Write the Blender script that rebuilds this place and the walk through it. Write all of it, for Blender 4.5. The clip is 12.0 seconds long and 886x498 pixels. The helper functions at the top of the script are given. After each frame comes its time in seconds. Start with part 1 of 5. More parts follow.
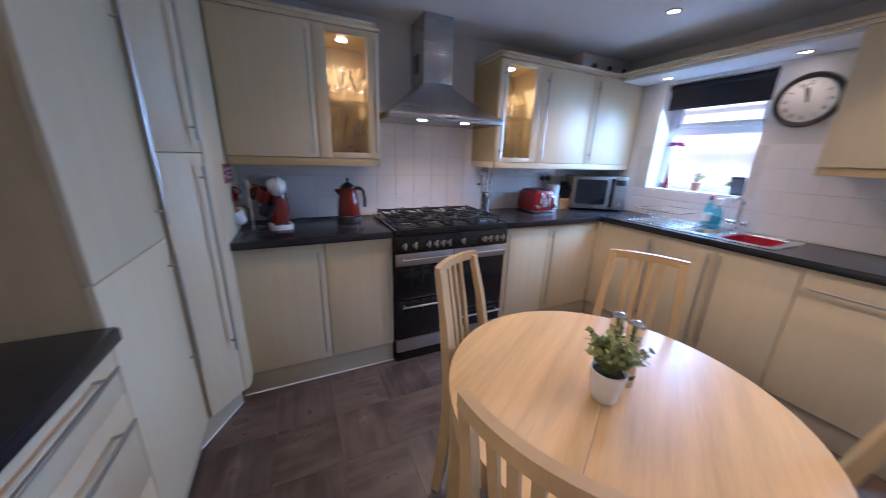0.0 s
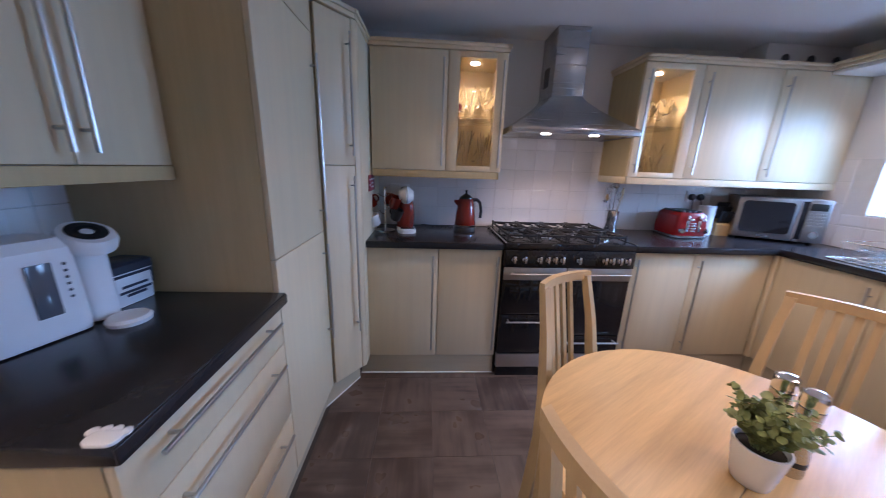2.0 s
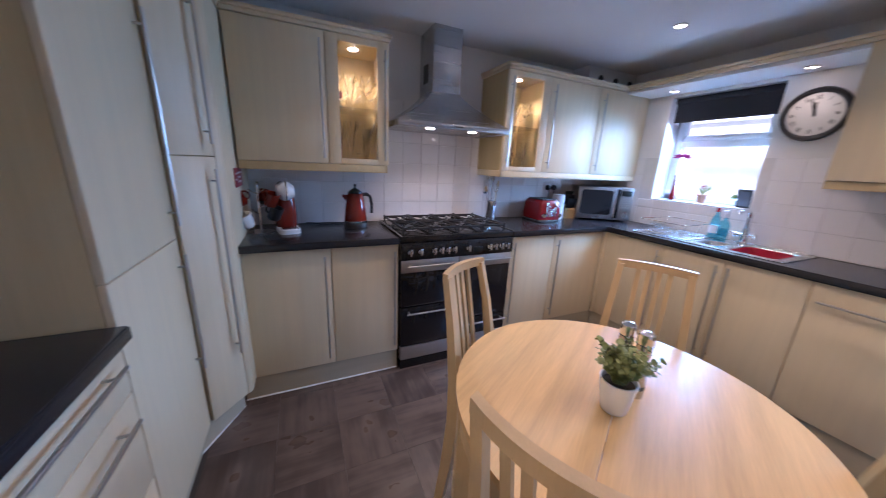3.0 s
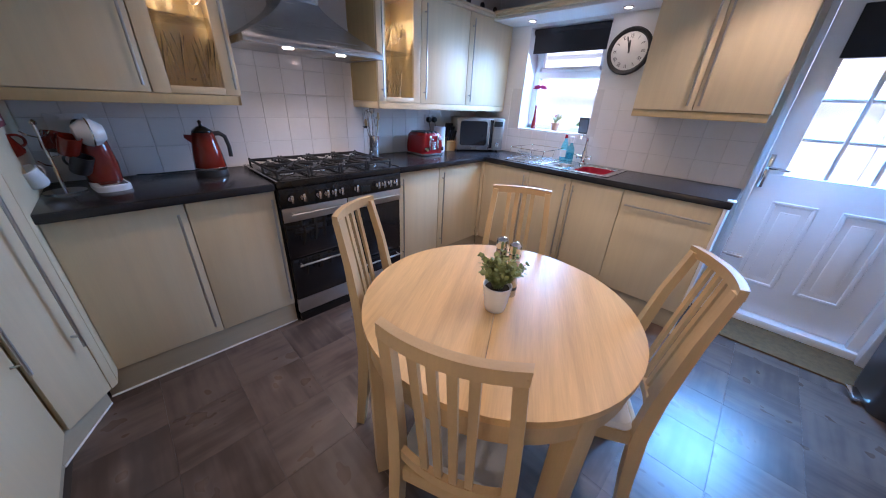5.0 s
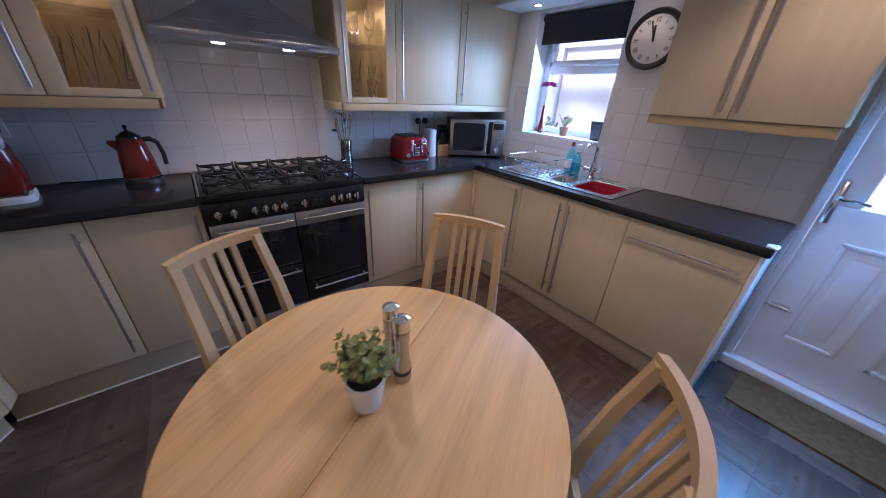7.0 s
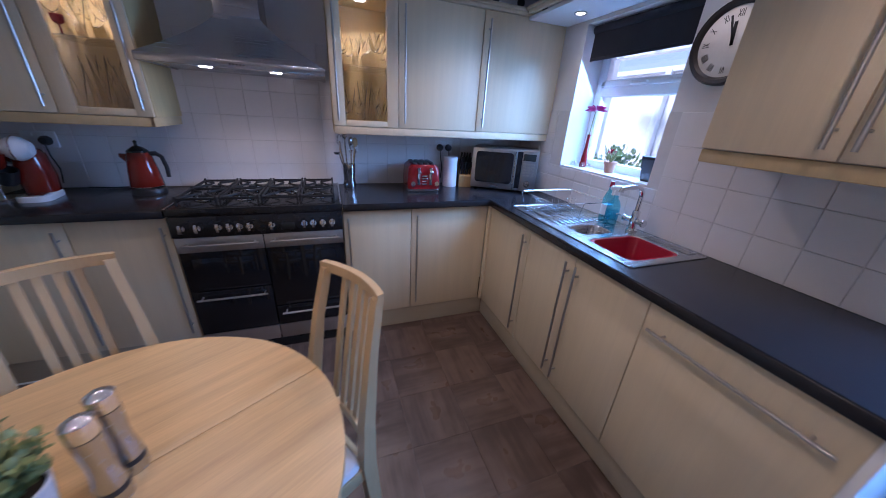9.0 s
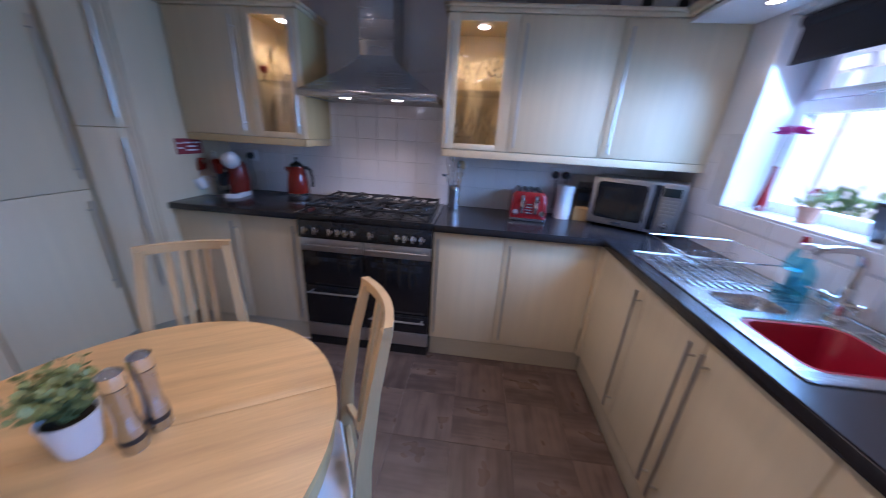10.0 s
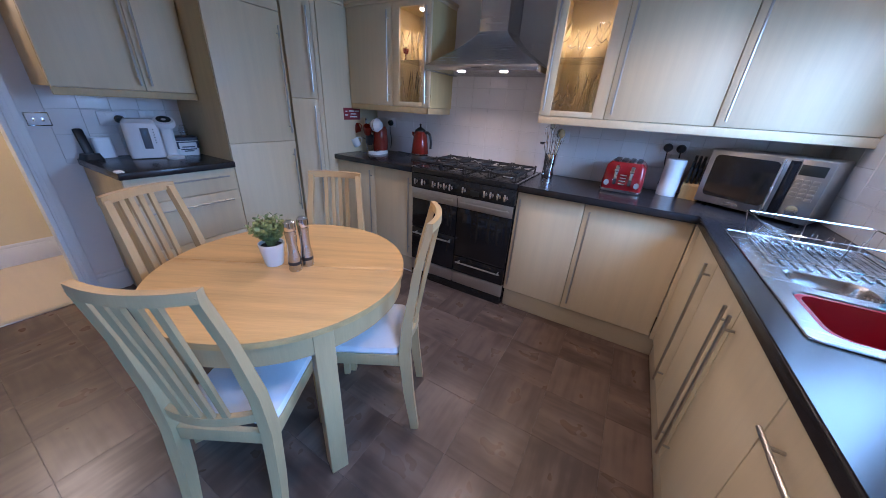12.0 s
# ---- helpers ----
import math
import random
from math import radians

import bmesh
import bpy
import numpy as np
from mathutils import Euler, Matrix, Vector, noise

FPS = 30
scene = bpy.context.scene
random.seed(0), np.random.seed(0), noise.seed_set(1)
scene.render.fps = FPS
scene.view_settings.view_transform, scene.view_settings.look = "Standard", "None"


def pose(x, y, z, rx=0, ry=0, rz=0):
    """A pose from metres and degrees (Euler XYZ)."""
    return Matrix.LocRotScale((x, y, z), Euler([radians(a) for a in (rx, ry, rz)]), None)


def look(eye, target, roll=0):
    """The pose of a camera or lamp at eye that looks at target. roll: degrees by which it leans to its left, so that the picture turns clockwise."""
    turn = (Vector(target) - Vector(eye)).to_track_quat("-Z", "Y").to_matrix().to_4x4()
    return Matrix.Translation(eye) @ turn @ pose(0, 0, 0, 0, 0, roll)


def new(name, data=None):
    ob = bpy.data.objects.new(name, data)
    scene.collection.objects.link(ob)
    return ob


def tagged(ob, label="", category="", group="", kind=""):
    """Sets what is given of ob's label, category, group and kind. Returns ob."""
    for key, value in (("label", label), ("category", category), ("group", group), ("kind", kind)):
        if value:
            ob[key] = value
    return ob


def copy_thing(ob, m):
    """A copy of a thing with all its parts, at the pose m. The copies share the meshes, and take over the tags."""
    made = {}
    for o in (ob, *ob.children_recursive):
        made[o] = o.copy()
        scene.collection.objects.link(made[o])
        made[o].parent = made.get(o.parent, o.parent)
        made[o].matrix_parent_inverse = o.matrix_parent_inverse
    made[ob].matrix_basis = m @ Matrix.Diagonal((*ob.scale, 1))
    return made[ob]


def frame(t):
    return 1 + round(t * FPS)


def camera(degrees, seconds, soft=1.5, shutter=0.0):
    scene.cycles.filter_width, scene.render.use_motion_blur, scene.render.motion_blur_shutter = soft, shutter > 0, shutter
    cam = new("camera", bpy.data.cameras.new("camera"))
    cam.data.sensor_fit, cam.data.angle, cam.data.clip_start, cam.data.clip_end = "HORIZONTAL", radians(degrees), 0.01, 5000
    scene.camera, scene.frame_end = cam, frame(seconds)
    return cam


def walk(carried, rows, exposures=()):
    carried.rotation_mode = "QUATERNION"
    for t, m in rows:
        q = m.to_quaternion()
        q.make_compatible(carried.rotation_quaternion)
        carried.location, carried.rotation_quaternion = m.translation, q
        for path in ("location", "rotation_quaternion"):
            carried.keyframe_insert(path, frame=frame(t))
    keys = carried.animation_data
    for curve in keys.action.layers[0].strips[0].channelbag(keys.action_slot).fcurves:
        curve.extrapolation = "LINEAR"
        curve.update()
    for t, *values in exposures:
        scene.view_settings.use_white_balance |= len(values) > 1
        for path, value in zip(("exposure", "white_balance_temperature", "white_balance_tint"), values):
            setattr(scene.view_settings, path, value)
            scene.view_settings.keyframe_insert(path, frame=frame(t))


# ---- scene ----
cam = camera(110.0, 12.0, soft=0.7, shutter=0.5)
PATH = [
    (0, (-0.523, -2.434, 1.388), (0.295, -0.702, 0.812), 1.8),
    (0.5, (-0.493, -2.471, 1.379), (-0.128, -0.583, 0.830), 1.4),
    (1, (-0.476, -2.492, 1.365), (-0.421, -0.565, 0.832), 1.4),
    (1.5, (-0.477, -2.492, 1.357), (-0.530, -0.550, 0.879), 1.3),
    (2, (-0.502, -2.466, 1.377), (-0.383, -0.536, 0.867), 2.0),
    (2.5, (-0.531, -2.443, 1.393), (-0.080, -0.567, 0.865), 2.4),
    (3, (-0.545, -2.429, 1.380), (0.263, -0.677, 0.855), 2.7),
    (3.5, (-0.562, -2.432, 1.369), (0.508, -0.822, 0.857), 2.4),
    (5.5, (-0.539, -2.487, 1.387), (0.761, -1.268, 0.480), 3.2),
    (6, (-0.327, -2.519, 1.438), (0.930, -1.219, 0.586), 3.2),
    (6.5, (-0.155, -2.517, 1.443), (1.026, -1.155, 0.576), 2.9),
    (7, (0.052, -2.482, 1.443), (1.167, -1.087, 0.542), 3.0),
    (7.5, (0.216, -2.451, 1.424), (1.217, -0.951, 0.559), 2.6),
    (8.2, (0.470, -2.560, 1.440), (1.289, -0.959, 0.614), 3.0),
    (8.85, (0.760, -2.520, 1.445), (1.410, -0.825, 0.656), 3.4),
    (9.5, (1.002, -2.378, 1.457), (1.484, -0.588, 0.705), 3.8),
    (10, (1.092, -2.376, 1.432), (0.924, -0.506, 0.743), 3.5),
    (10.5, (1.199, -2.463, 1.401), (0.560, -0.703, 0.697), 3.6),
    (11, (1.306, -2.556, 1.380), (0.460, -0.915, 0.611), 3.3),
    (11.5, (1.402, -2.620, 1.371), (0.546, -1.002, 0.565), 3.6),
    (12, (1.458, -2.632, 1.371), (0.574, -1.043, 0.538), 3.6),
]
EXPOSE = [(0, 0.95, 5900, 34), (0.5, 0.78, 5950, 36), (1.5, 0.95, 6050, 39), (2.5, 1.1, 5950, 36), (3.5, 1.08, 5800, 36), (5.5, 0.92, 5950, 32), (7.5, 0.3, 5800, 38), (9.5, 0.48, 5300, 37), (10.5, 0.68, 5800, 38), (12, 0.82, 5900, 35)]
walk(cam, [(t, look(eye, target, roll)) for t, eye, target, roll in PATH], EXPOSE)


# ---- world, light ----
world = bpy.data.worlds.new("sky")
scene.world = world
world.use_nodes = True
wn = world.node_tree.nodes
sky = wn.new("ShaderNodeTexSky")
sky.sky_type, sky.sun_disc, sky.sun_elevation, sky.sun_rotation = "NISHITA", False, radians(40), radians(120)
wn["Background"].inputs[1].default_value = 0.15
world.node_tree.links.new(sky.outputs[0], wn["Background"].inputs[0])


def lamp(name, kind, where, watts, colour, size=0.1, size_y=0.0, aim=(0, 0, -1), spot=0.0, blend=0.6, cone=180.0):
    d = bpy.data.lights.new(name, kind)
    d.energy, d.color = watts * (1.0 if kind == "SUN" else 0.66), colour
    if kind == "AREA":
        d.shape, d.size, d.size_y = "RECTANGLE", size, size_y or size
        d.spread = radians(cone)
    elif kind == "SUN":
        d.angle = size
    else:
        d.shadow_soft_size = size
        if kind == "SPOT":
            d.spot_size, d.spot_blend = radians(spot), blend
    ob = new(name, d)
    ob.matrix_basis = look(where, Vector(where) + Vector(aim))
    return ob


# ---- numbers of the plan ----
XL, XR, YB, YS, ZC = -1.66, 2.415, 0.0, -3.95, 2.27   # left wall, window wall, cooker wall, rear wall, ceiling
FZ = -0.04                                            # the floor
WT = 0.925                                            # top of the worktops
WARM, DAY = (1.0, 0.81, 0.57), (0.27, 0.625, 1.0)

lamp("sun", "SUN", (-4, 2, 8), 5.0, (0.80, 0.90, 1.0), radians(12), aim=(0.72, -0.22, -0.66))
lamp("window_skylight", "AREA", (XR + 0.22, -0.93, 1.55), 30, DAY, 0.7, 0.8, aim=(-1, 0.05, -0.85), cone=132)
lamp("door_skylight", "AREA", (XR + 0.24, -2.86, 1.42), 41, (0.13, 0.50, 1.0), 0.62, 0.75, aim=(-1, 0.05, -1.4), cone=115)

# first two are known; the other four are added, unseen, to light the room
CEILING_SPOTS = ((1.65, -1.0), (0.85, -0.98), (0.05, -0.98), (1.65, -2.3), (0.85, -2.3), (0.05, -2.3))
for x, y in CEILING_SPOTS:
    lamp("ceiling_spot", "SPOT", (x, y, ZC - 0.02), 18 if x > 0.5 else 10, WARM, 0.03, spot=120)
for y in (-0.66, -1.43):
    lamp("soffit_spot", "SPOT", (2.27, y, 2.02), 1.5, WARM, 0.02, spot=110)
for x in (0.265, 0.585):
    lamp("hood_spot", "SPOT", (x, -0.38, 1.596), 4.0, WARM, 0.03, spot=120)
for x in (-0.193, 1.06):
    lamp("cabinet_spot", "SPOT", (x, -0.20, 1.995), 8.0, (1.0, 0.84, 0.55), 0.02, spot=140)
lamp("hall_lamp", "POINT", (XL - 0.6, -2.8, 2.1), 24, (1.0, 0.88, 0.66), 0.08)


# ---- mesh helpers ----
def add_box(bm, lo, hi, bev=0.0, m=None):
    c = [(a + b) / 2 for a, b in zip(lo, hi)]
    s = [abs(b - a) for a, b in zip(lo, hi)]
    mat = Matrix.Translation(c) @ Matrix.Diagonal((*s, 1))
    r = bmesh.ops.create_cube(bm, size=1, matrix=(m @ mat) if m else mat)
    if bev:
        edges = list({e for v in r["verts"] for e in v.link_edges})
        bmesh.ops.bevel(bm, geom=edges, offset=min(bev, 0.45 * min(s)), segments=2, affect="EDGES", profile=0.5)
    return bm


def box(lo, hi, bev=0.0):
    return add_box(bmesh.new(), lo, hi, bev)


def add_cyl(bm, p0, p1, r, seg=12, r2=None):
    p0, p1 = Vector(p0), Vector(p1)
    d = p1 - p0
    m = Matrix.Translation((p0 + p1) / 2) @ d.to_track_quat("Z", "Y").to_matrix().to_4x4()
    bmesh.ops.create_cone(bm, cap_ends=True, segments=seg, radius1=r, radius2=r if r2 is None else r2, depth=d.length, matrix=m)
    return bm


def cyl(p0, p1, r, seg=12, r2=None):
    return add_cyl(bmesh.new(), p0, p1, r, seg, r2)


def add_lathe(bm, prof, c=(0, 0, 0), seg=24, m=None, open_end=False):
    """A turned shape: prof holds (radius, height) from bottom to top."""
    rings = []
    for r, z in prof:
        ring = []
        for k in range(seg):
            a = 2 * math.pi * k / seg
            v = Vector((c[0] + r * math.cos(a), c[1] + r * math.sin(a), c[2] + z))
            ring.append(bm.verts.new(m @ v if m else v))
        rings.append(ring)
    for a, b in zip(rings, rings[1:]):
        for k in range(seg):
            bm.faces.new((a[k], a[(k + 1) % seg], b[(k + 1) % seg], b[k]))
    if prof[0][0] > 1e-4:
        bm.faces.new(rings[0][::-1])
    if prof[-1][0] > 1e-4 and not open_end:
        bm.faces.new(rings[-1])
    return bm


def lathe(prof, c=(0, 0, 0), seg=24, m=None, open_end=False):
    return add_lathe(bmesh.new(), prof, c, seg, m, open_end)


def add_tube(bm, pts, r, seg=8, closed=False):
    pts = [Vector(p) for p in pts]
    n, rings, prev = len(pts), [], None
    for i, p in enumerate(pts):
        a = pts[(i - 1) % n] if closed or i else p
        b = pts[(i + 1) % n] if closed or i < n - 1 else p
        d = (b - a).normalized()
        if prev is None:
            prev = d.orthogonal().normalized()
        u = (prev - d * prev.dot(d)).normalized()
        prev, w = u, d.cross(u)
        rings.append([bm.verts.new(p + r * (math.cos(2 * math.pi * k / seg) * u + math.sin(2 * math.pi * k / seg) * w)) for k in range(seg)])
    for i in range(n if closed else n - 1):
        a, b = rings[i], rings[(i + 1) % n]
        for k in range(seg):
            bm.faces.new((a[k], a[(k + 1) % seg], b[(k + 1) % seg], b[k]))
    if not closed:
        bm.faces.new(rings[0][::-1]), bm.faces.new(rings[-1])
    return bm


def tube(pts, r, seg=8, closed=False):
    return add_tube(bmesh.new(), pts, r, seg, closed)


def arc(c, r, a0, a1, n, u=(1, 0, 0), w=(0, 0, 1)):
    c, u, w = Vector(c), Vector(u), Vector(w)
    return [c + r * (math.cos(radians(a0 + (a1 - a0) * k / n)) * u + math.sin(radians(a0 + (a1 - a0) * k / n)) * w) for k in range(n + 1)]


def extrude(poly, z0, z1, bev=0.0):
    """A prism over a plan polygon."""
    bm = bmesh.new()
    lo = [bm.verts.new((x, y, z0)) for x, y in poly]
    hi = [bm.verts.new((x, y, z1)) for x, y in poly]
    bm.faces.new(lo[::-1]), bm.faces.new(hi)
    for k in range(len(poly)):
        j = (k + 1) % len(poly)
        bm.faces.new((lo[k], lo[j], hi[j], hi[k]))
    if bev:
        bmesh.ops.bevel(bm, geom=list(bm.edges), offset=bev, segments=2, affect="EDGES", profile=0.5)
    bmesh.ops.recalc_face_normals(bm, faces=bm.faces)
    return bm


def grid_slab(xs, ys, keep, z0, z1):
    """A slab over those cells of a plan grid that keep(column, row) names, in one piece."""
    b, made = bmesh.new(), {}

    def v(i, j, z):
        if (i, j, z) not in made:
            made[i, j, z] = b.verts.new((xs[i], ys[j], z))
        return made[i, j, z]

    inside = lambda c, r: 0 <= c < len(xs) - 1 and 0 <= r < len(ys) - 1 and keep(c, r)
    for c in range(len(xs) - 1):
        for r in range(len(ys) - 1):
            if not inside(c, r):
                continue
            ring = ((c, r), (c + 1, r), (c + 1, r + 1), (c, r + 1))
            for z in (z0, z1):
                b.faces.new([v(i, j, z) for i, j in ring])
            for (p, q), (dc, dr) in zip(((0, 1), (1, 2), (2, 3), (3, 0)), ((0, -1), (1, 0), (0, 1), (-1, 0))):
                if not inside(c + dc, r + dr):
                    b.faces.new((v(*ring[p], z0), v(*ring[q], z0), v(*ring[q], z1), v(*ring[p], z1)))
    return b


def mesh_of(name, bm, mat, smooth=True):
    bmesh.ops.recalc_face_normals(bm, faces=bm.faces)
    me = bpy.data.meshes.new(name)
    bm.to_mesh(me)
    bm.free()
    me.materials.append(mat)
    if smooth:
        me.polygons.foreach_set("use_smooth", [True] * len(me.polygons))
        me.set_sharp_from_angle(angle=radians(35))
    return me


def part(name, bm, mat, parent=None, label="", m=None):
    ob = new(name, mesh_of(name, bm, mat))
    ob.parent = parent
    if m is not None:
        ob.matrix_basis = m
    return tagged(ob, label)


def thing(name, m, label, category, group=""):
    return_ob = new(name)
    return_ob.empty_display_size = 0.1
    return_ob.matrix_basis = m
    return tagged(return_ob, label, category, group)


def setting(name, bm, mat, label, category):
    return tagged(part(name, bm, mat), label, category, kind="structure")


# ---- materials ----
def material(name, colour, rough=0.5, metal=0.0, vary=0.08, scale=(6, 6, 6), bump=0.0, fine=60.0, spread=0.0, object_random=0.0, **more):
    """Principled material; vary: how far the colour wanders at two scales, scale: of the large one per metre, bump: relief in metres."""
    mat = bpy.data.materials.new(name)
    mat.use_nodes = True
    n, l = mat.node_tree.nodes, mat.node_tree.links
    p = n["Principled BSDF"]
    p.inputs["Roughness"].default_value, p.inputs["Metallic"].default_value = rough, metal
    p.inputs["Base Color"].default_value = (*colour, 1)
    for key, value in more.items():
        p.inputs[key.replace("_", " ")].default_value = value
    if vary or bump:
        tc = n.new("ShaderNodeTexCoord")
        mp = n.new("ShaderNodeMapping")
        mp.inputs["Scale"].default_value = scale
        l.new(tc.outputs["Object"], mp.inputs["Vector"])
        big = n.new("ShaderNodeTexNoise")
        big.inputs["Scale"].default_value, big.inputs["Detail"].default_value = 1.0, 5.0
        small = n.new("ShaderNodeTexNoise")
        small.inputs["Scale"].default_value, small.inputs["Detail"].default_value = fine / max(scale), 3.0
        l.new(mp.outputs[0], big.inputs["Vector"])
        l.new(mp.outputs[0], small.inputs["Vector"])
        add = n.new("ShaderNodeMath")
        add.operation = "MULTIPLY_ADD"
        l.new(small.outputs[0], add.inputs[0])
        add.inputs[1].default_value = 0.4
        l.new(big.outputs[0], add.inputs[2])
        ramp = n.new("ShaderNodeMapRange")
        ramp.inputs[1].default_value, ramp.inputs[2].default_value = 0.4, 1.0
        ramp.inputs[3].default_value, ramp.inputs[4].default_value = 1 - vary, 1 + vary
        l.new(add.outputs[0], ramp.inputs[0])
        hsv = n.new("ShaderNodeHueSaturation")
        hsv.inputs["Color"].default_value = (*colour, 1)
        if object_random:
            info = n.new("ShaderNodeObjectInfo")
            shift = n.new("ShaderNodeVectorMath")
            shift.operation = "SCALE"
            shift.inputs[0].default_value = (37.0, 53.0, 71.0)
            l.new(info.outputs["Random"], shift.inputs["Scale"])
            l.new(shift.outputs[0], mp.inputs["Location"])
            rr = n.new("ShaderNodeMapRange")
            rr.inputs[3].default_value, rr.inputs[4].default_value = 1 - object_random, 1 + object_random
            l.new(info.outputs["Random"], rr.inputs[0])
            mul = n.new("ShaderNodeMath")
            mul.operation = "MULTIPLY"
            l.new(ramp.outputs[0], mul.inputs[0])
            l.new(rr.outputs[0], mul.inputs[1])
            l.new(mul.outputs[0], hsv.inputs["Value"])
        else:
            l.new(ramp.outputs[0], hsv.inputs["Value"])
        l.new(hsv.outputs[0], p.inputs["Base Color"])
        if spread:
            rg = n.new("ShaderNodeMapRange")
            rg.inputs[1].default_value, rg.inputs[2].default_value = 0.4, 1.0
            rg.inputs[3].default_value, rg.inputs[4].default_value = max(0.02, rough - spread), rough + spread
            l.new(add.outputs[0], rg.inputs[0])
            l.new(rg.outputs[0], p.inputs["Roughness"])
        if bump:
            bp = n.new("ShaderNodeBump")
            bp.inputs["Strength"].default_value, bp.inputs["Distance"].default_value = 0.6, bump
            l.new(add.outputs[0], bp.inputs["Height"])
            l.new(bp.outputs[0], p.inputs["Normal"])
    return mat


def glowing(name, colour, strength):
    mat = bpy.data.materials.new(name)
    mat.use_nodes = True
    p = mat.node_tree.nodes["Principled BSDF"]
    p.inputs["Base Color"].default_value = (*colour, 1)
    p.inputs["Emission Color"].default_value, p.inputs["Emission Strength"].default_value = (*colour, 1), strength
    return mat


def glassy(name, colour=(1, 1, 1), rough=0.0, gloss_share=0.45):
    mat = bpy.data.materials.new(name)
    mat.use_nodes = True
    n, l = mat.node_tree.nodes, mat.node_tree.links
    n.remove(n["Principled BSDF"])
    clear = n.new("ShaderNodeBsdfTransparent")
    gloss = n.new("ShaderNodeBsdfGlossy")
    mix = n.new("ShaderNodeMixShader")
    fr = n.new("ShaderNodeLayerWeight")
    half_ = n.new("ShaderNodeMath")
    half_.operation = "MULTIPLY_ADD"
    half_.inputs[1].default_value, half_.inputs[2].default_value = gloss_share, 0.04
    clear.inputs[0].default_value = (*colour, 1)
    gloss.inputs["Roughness"].default_value = rough
    fr.inputs[0].default_value = 0.25
    l.new(fr.outputs["Facing"], half_.inputs[0])
    l.new(half_.outputs[0], mix.inputs[0])
    l.new(clear.outputs[0], mix.inputs[1])
    l.new(gloss.outputs[0], mix.inputs[2])
    l.new(mix.outputs[0], n["Material Output"].inputs[0])
    return mat


CREAM = material("cream_door_foil", (0.68, 0.57, 0.385), 0.46, vary=0.05, scale=(30, 30, 1.2), fine=200, bump=0.0002, spread=0.06)
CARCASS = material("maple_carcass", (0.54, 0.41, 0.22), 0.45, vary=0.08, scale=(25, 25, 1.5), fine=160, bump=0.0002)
WORKTOP = material("black_laminate", (0.020, 0.019, 0.022), 0.24, vary=0.10, scale=(60, 60, 60), fine=400, bump=0.00003, spread=0.03)
PAINT = material("white_wall_paint", (0.74, 0.72, 0.70), 0.75, vary=0.03, scale=(2, 2, 2), fine=120, bump=0.0006)
CEILING = material("ceiling_paint", (0.80, 0.80, 0.80), 0.85, vary=0.02, scale=(2, 2, 2), fine=90, bump=0.0006)
TILE = material("white_glazed_tile", (0.76, 0.74, 0.73), 0.16, vary=0.02, scale=(8, 8, 8), fine=22, bump=0.0022, object_random=0.02)
GROUT = material("grey_grout", (0.64, 0.625, 0.61), 0.9, vary=0.05, scale=(20, 20, 20), fine=200, bump=0.0006)
GLOSSWHITE = material("white_upvc", (0.82, 0.83, 0.84), 0.25, vary=0.02)
SKIRT = material("white_gloss_trim", (0.78, 0.77, 0.74), 0.35, vary=0.02)
STEEL = material("brushed_steel", (0.50, 0.50, 0.50), 0.26, 1.0, vary=0.02, scale=(2, 60, 60), fine=300, spread=0.03)
MWSTEEL = material("microwave_steel", (0.44, 0.43, 0.42), 0.34, 1.0, vary=0.03, scale=(60, 2, 60), fine=300)
OVENSTEEL = material("satin_steel", (0.58, 0.56, 0.53), 0.36, 1.0, vary=0.03, scale=(60, 2, 60), fine=300)
CHROME = material("chrome", (0.78, 0.78, 0.79), 0.08, 1.0, vary=0.0)
NICKEL = material("satin_nickel", (0.50, 0.48, 0.45), 0.34, 1.0, vary=0.03)
BLACKGLASS = material("black_oven_glass", (0.010, 0.010, 0.012), 0.07, vary=0.1)
BLACKENAMEL = material("black_enamel", (0.014, 0.014, 0.015), 0.22, vary=0.15, scale=(10, 10, 10))
CASTIRON = material("cast_iron", (0.008, 0.008, 0.009), 0.62, vary=0.2, scale=(40, 40, 40), bump=0.0006)
RED = material("red_enamel", (0.22, 0.010, 0.013), 0.18, vary=0.08)
BRONZERED = material("orange_red_enamel", (0.17, 0.015, 0.008), 0.13, vary=0.08)
BLACKPLASTIC = material("black_plastic", (0.018, 0.018, 0.02), 0.4, vary=0.1)
WHITEPLASTIC = material("white_plastic", (0.78, 0.78, 0.79), 0.32, vary=0.02)
BIRCH = material("birch_veneer", (0.60, 0.38, 0.16), 0.36, vary=0.20, scale=(1.6, 26, 26), fine=220, bump=0.0003, spread=0.05)
BIRCHPALE = material("birch_solid", (0.53, 0.37, 0.19), 0.42, vary=0.10, scale=(20, 20, 2), fine=200, bump=0.0003)
FABRIC = material("white_seat_fabric", (0.72, 0.74, 0.76), 0.95, vary=0.06, scale=(9, 9, 9), fine=700, bump=0.0012)
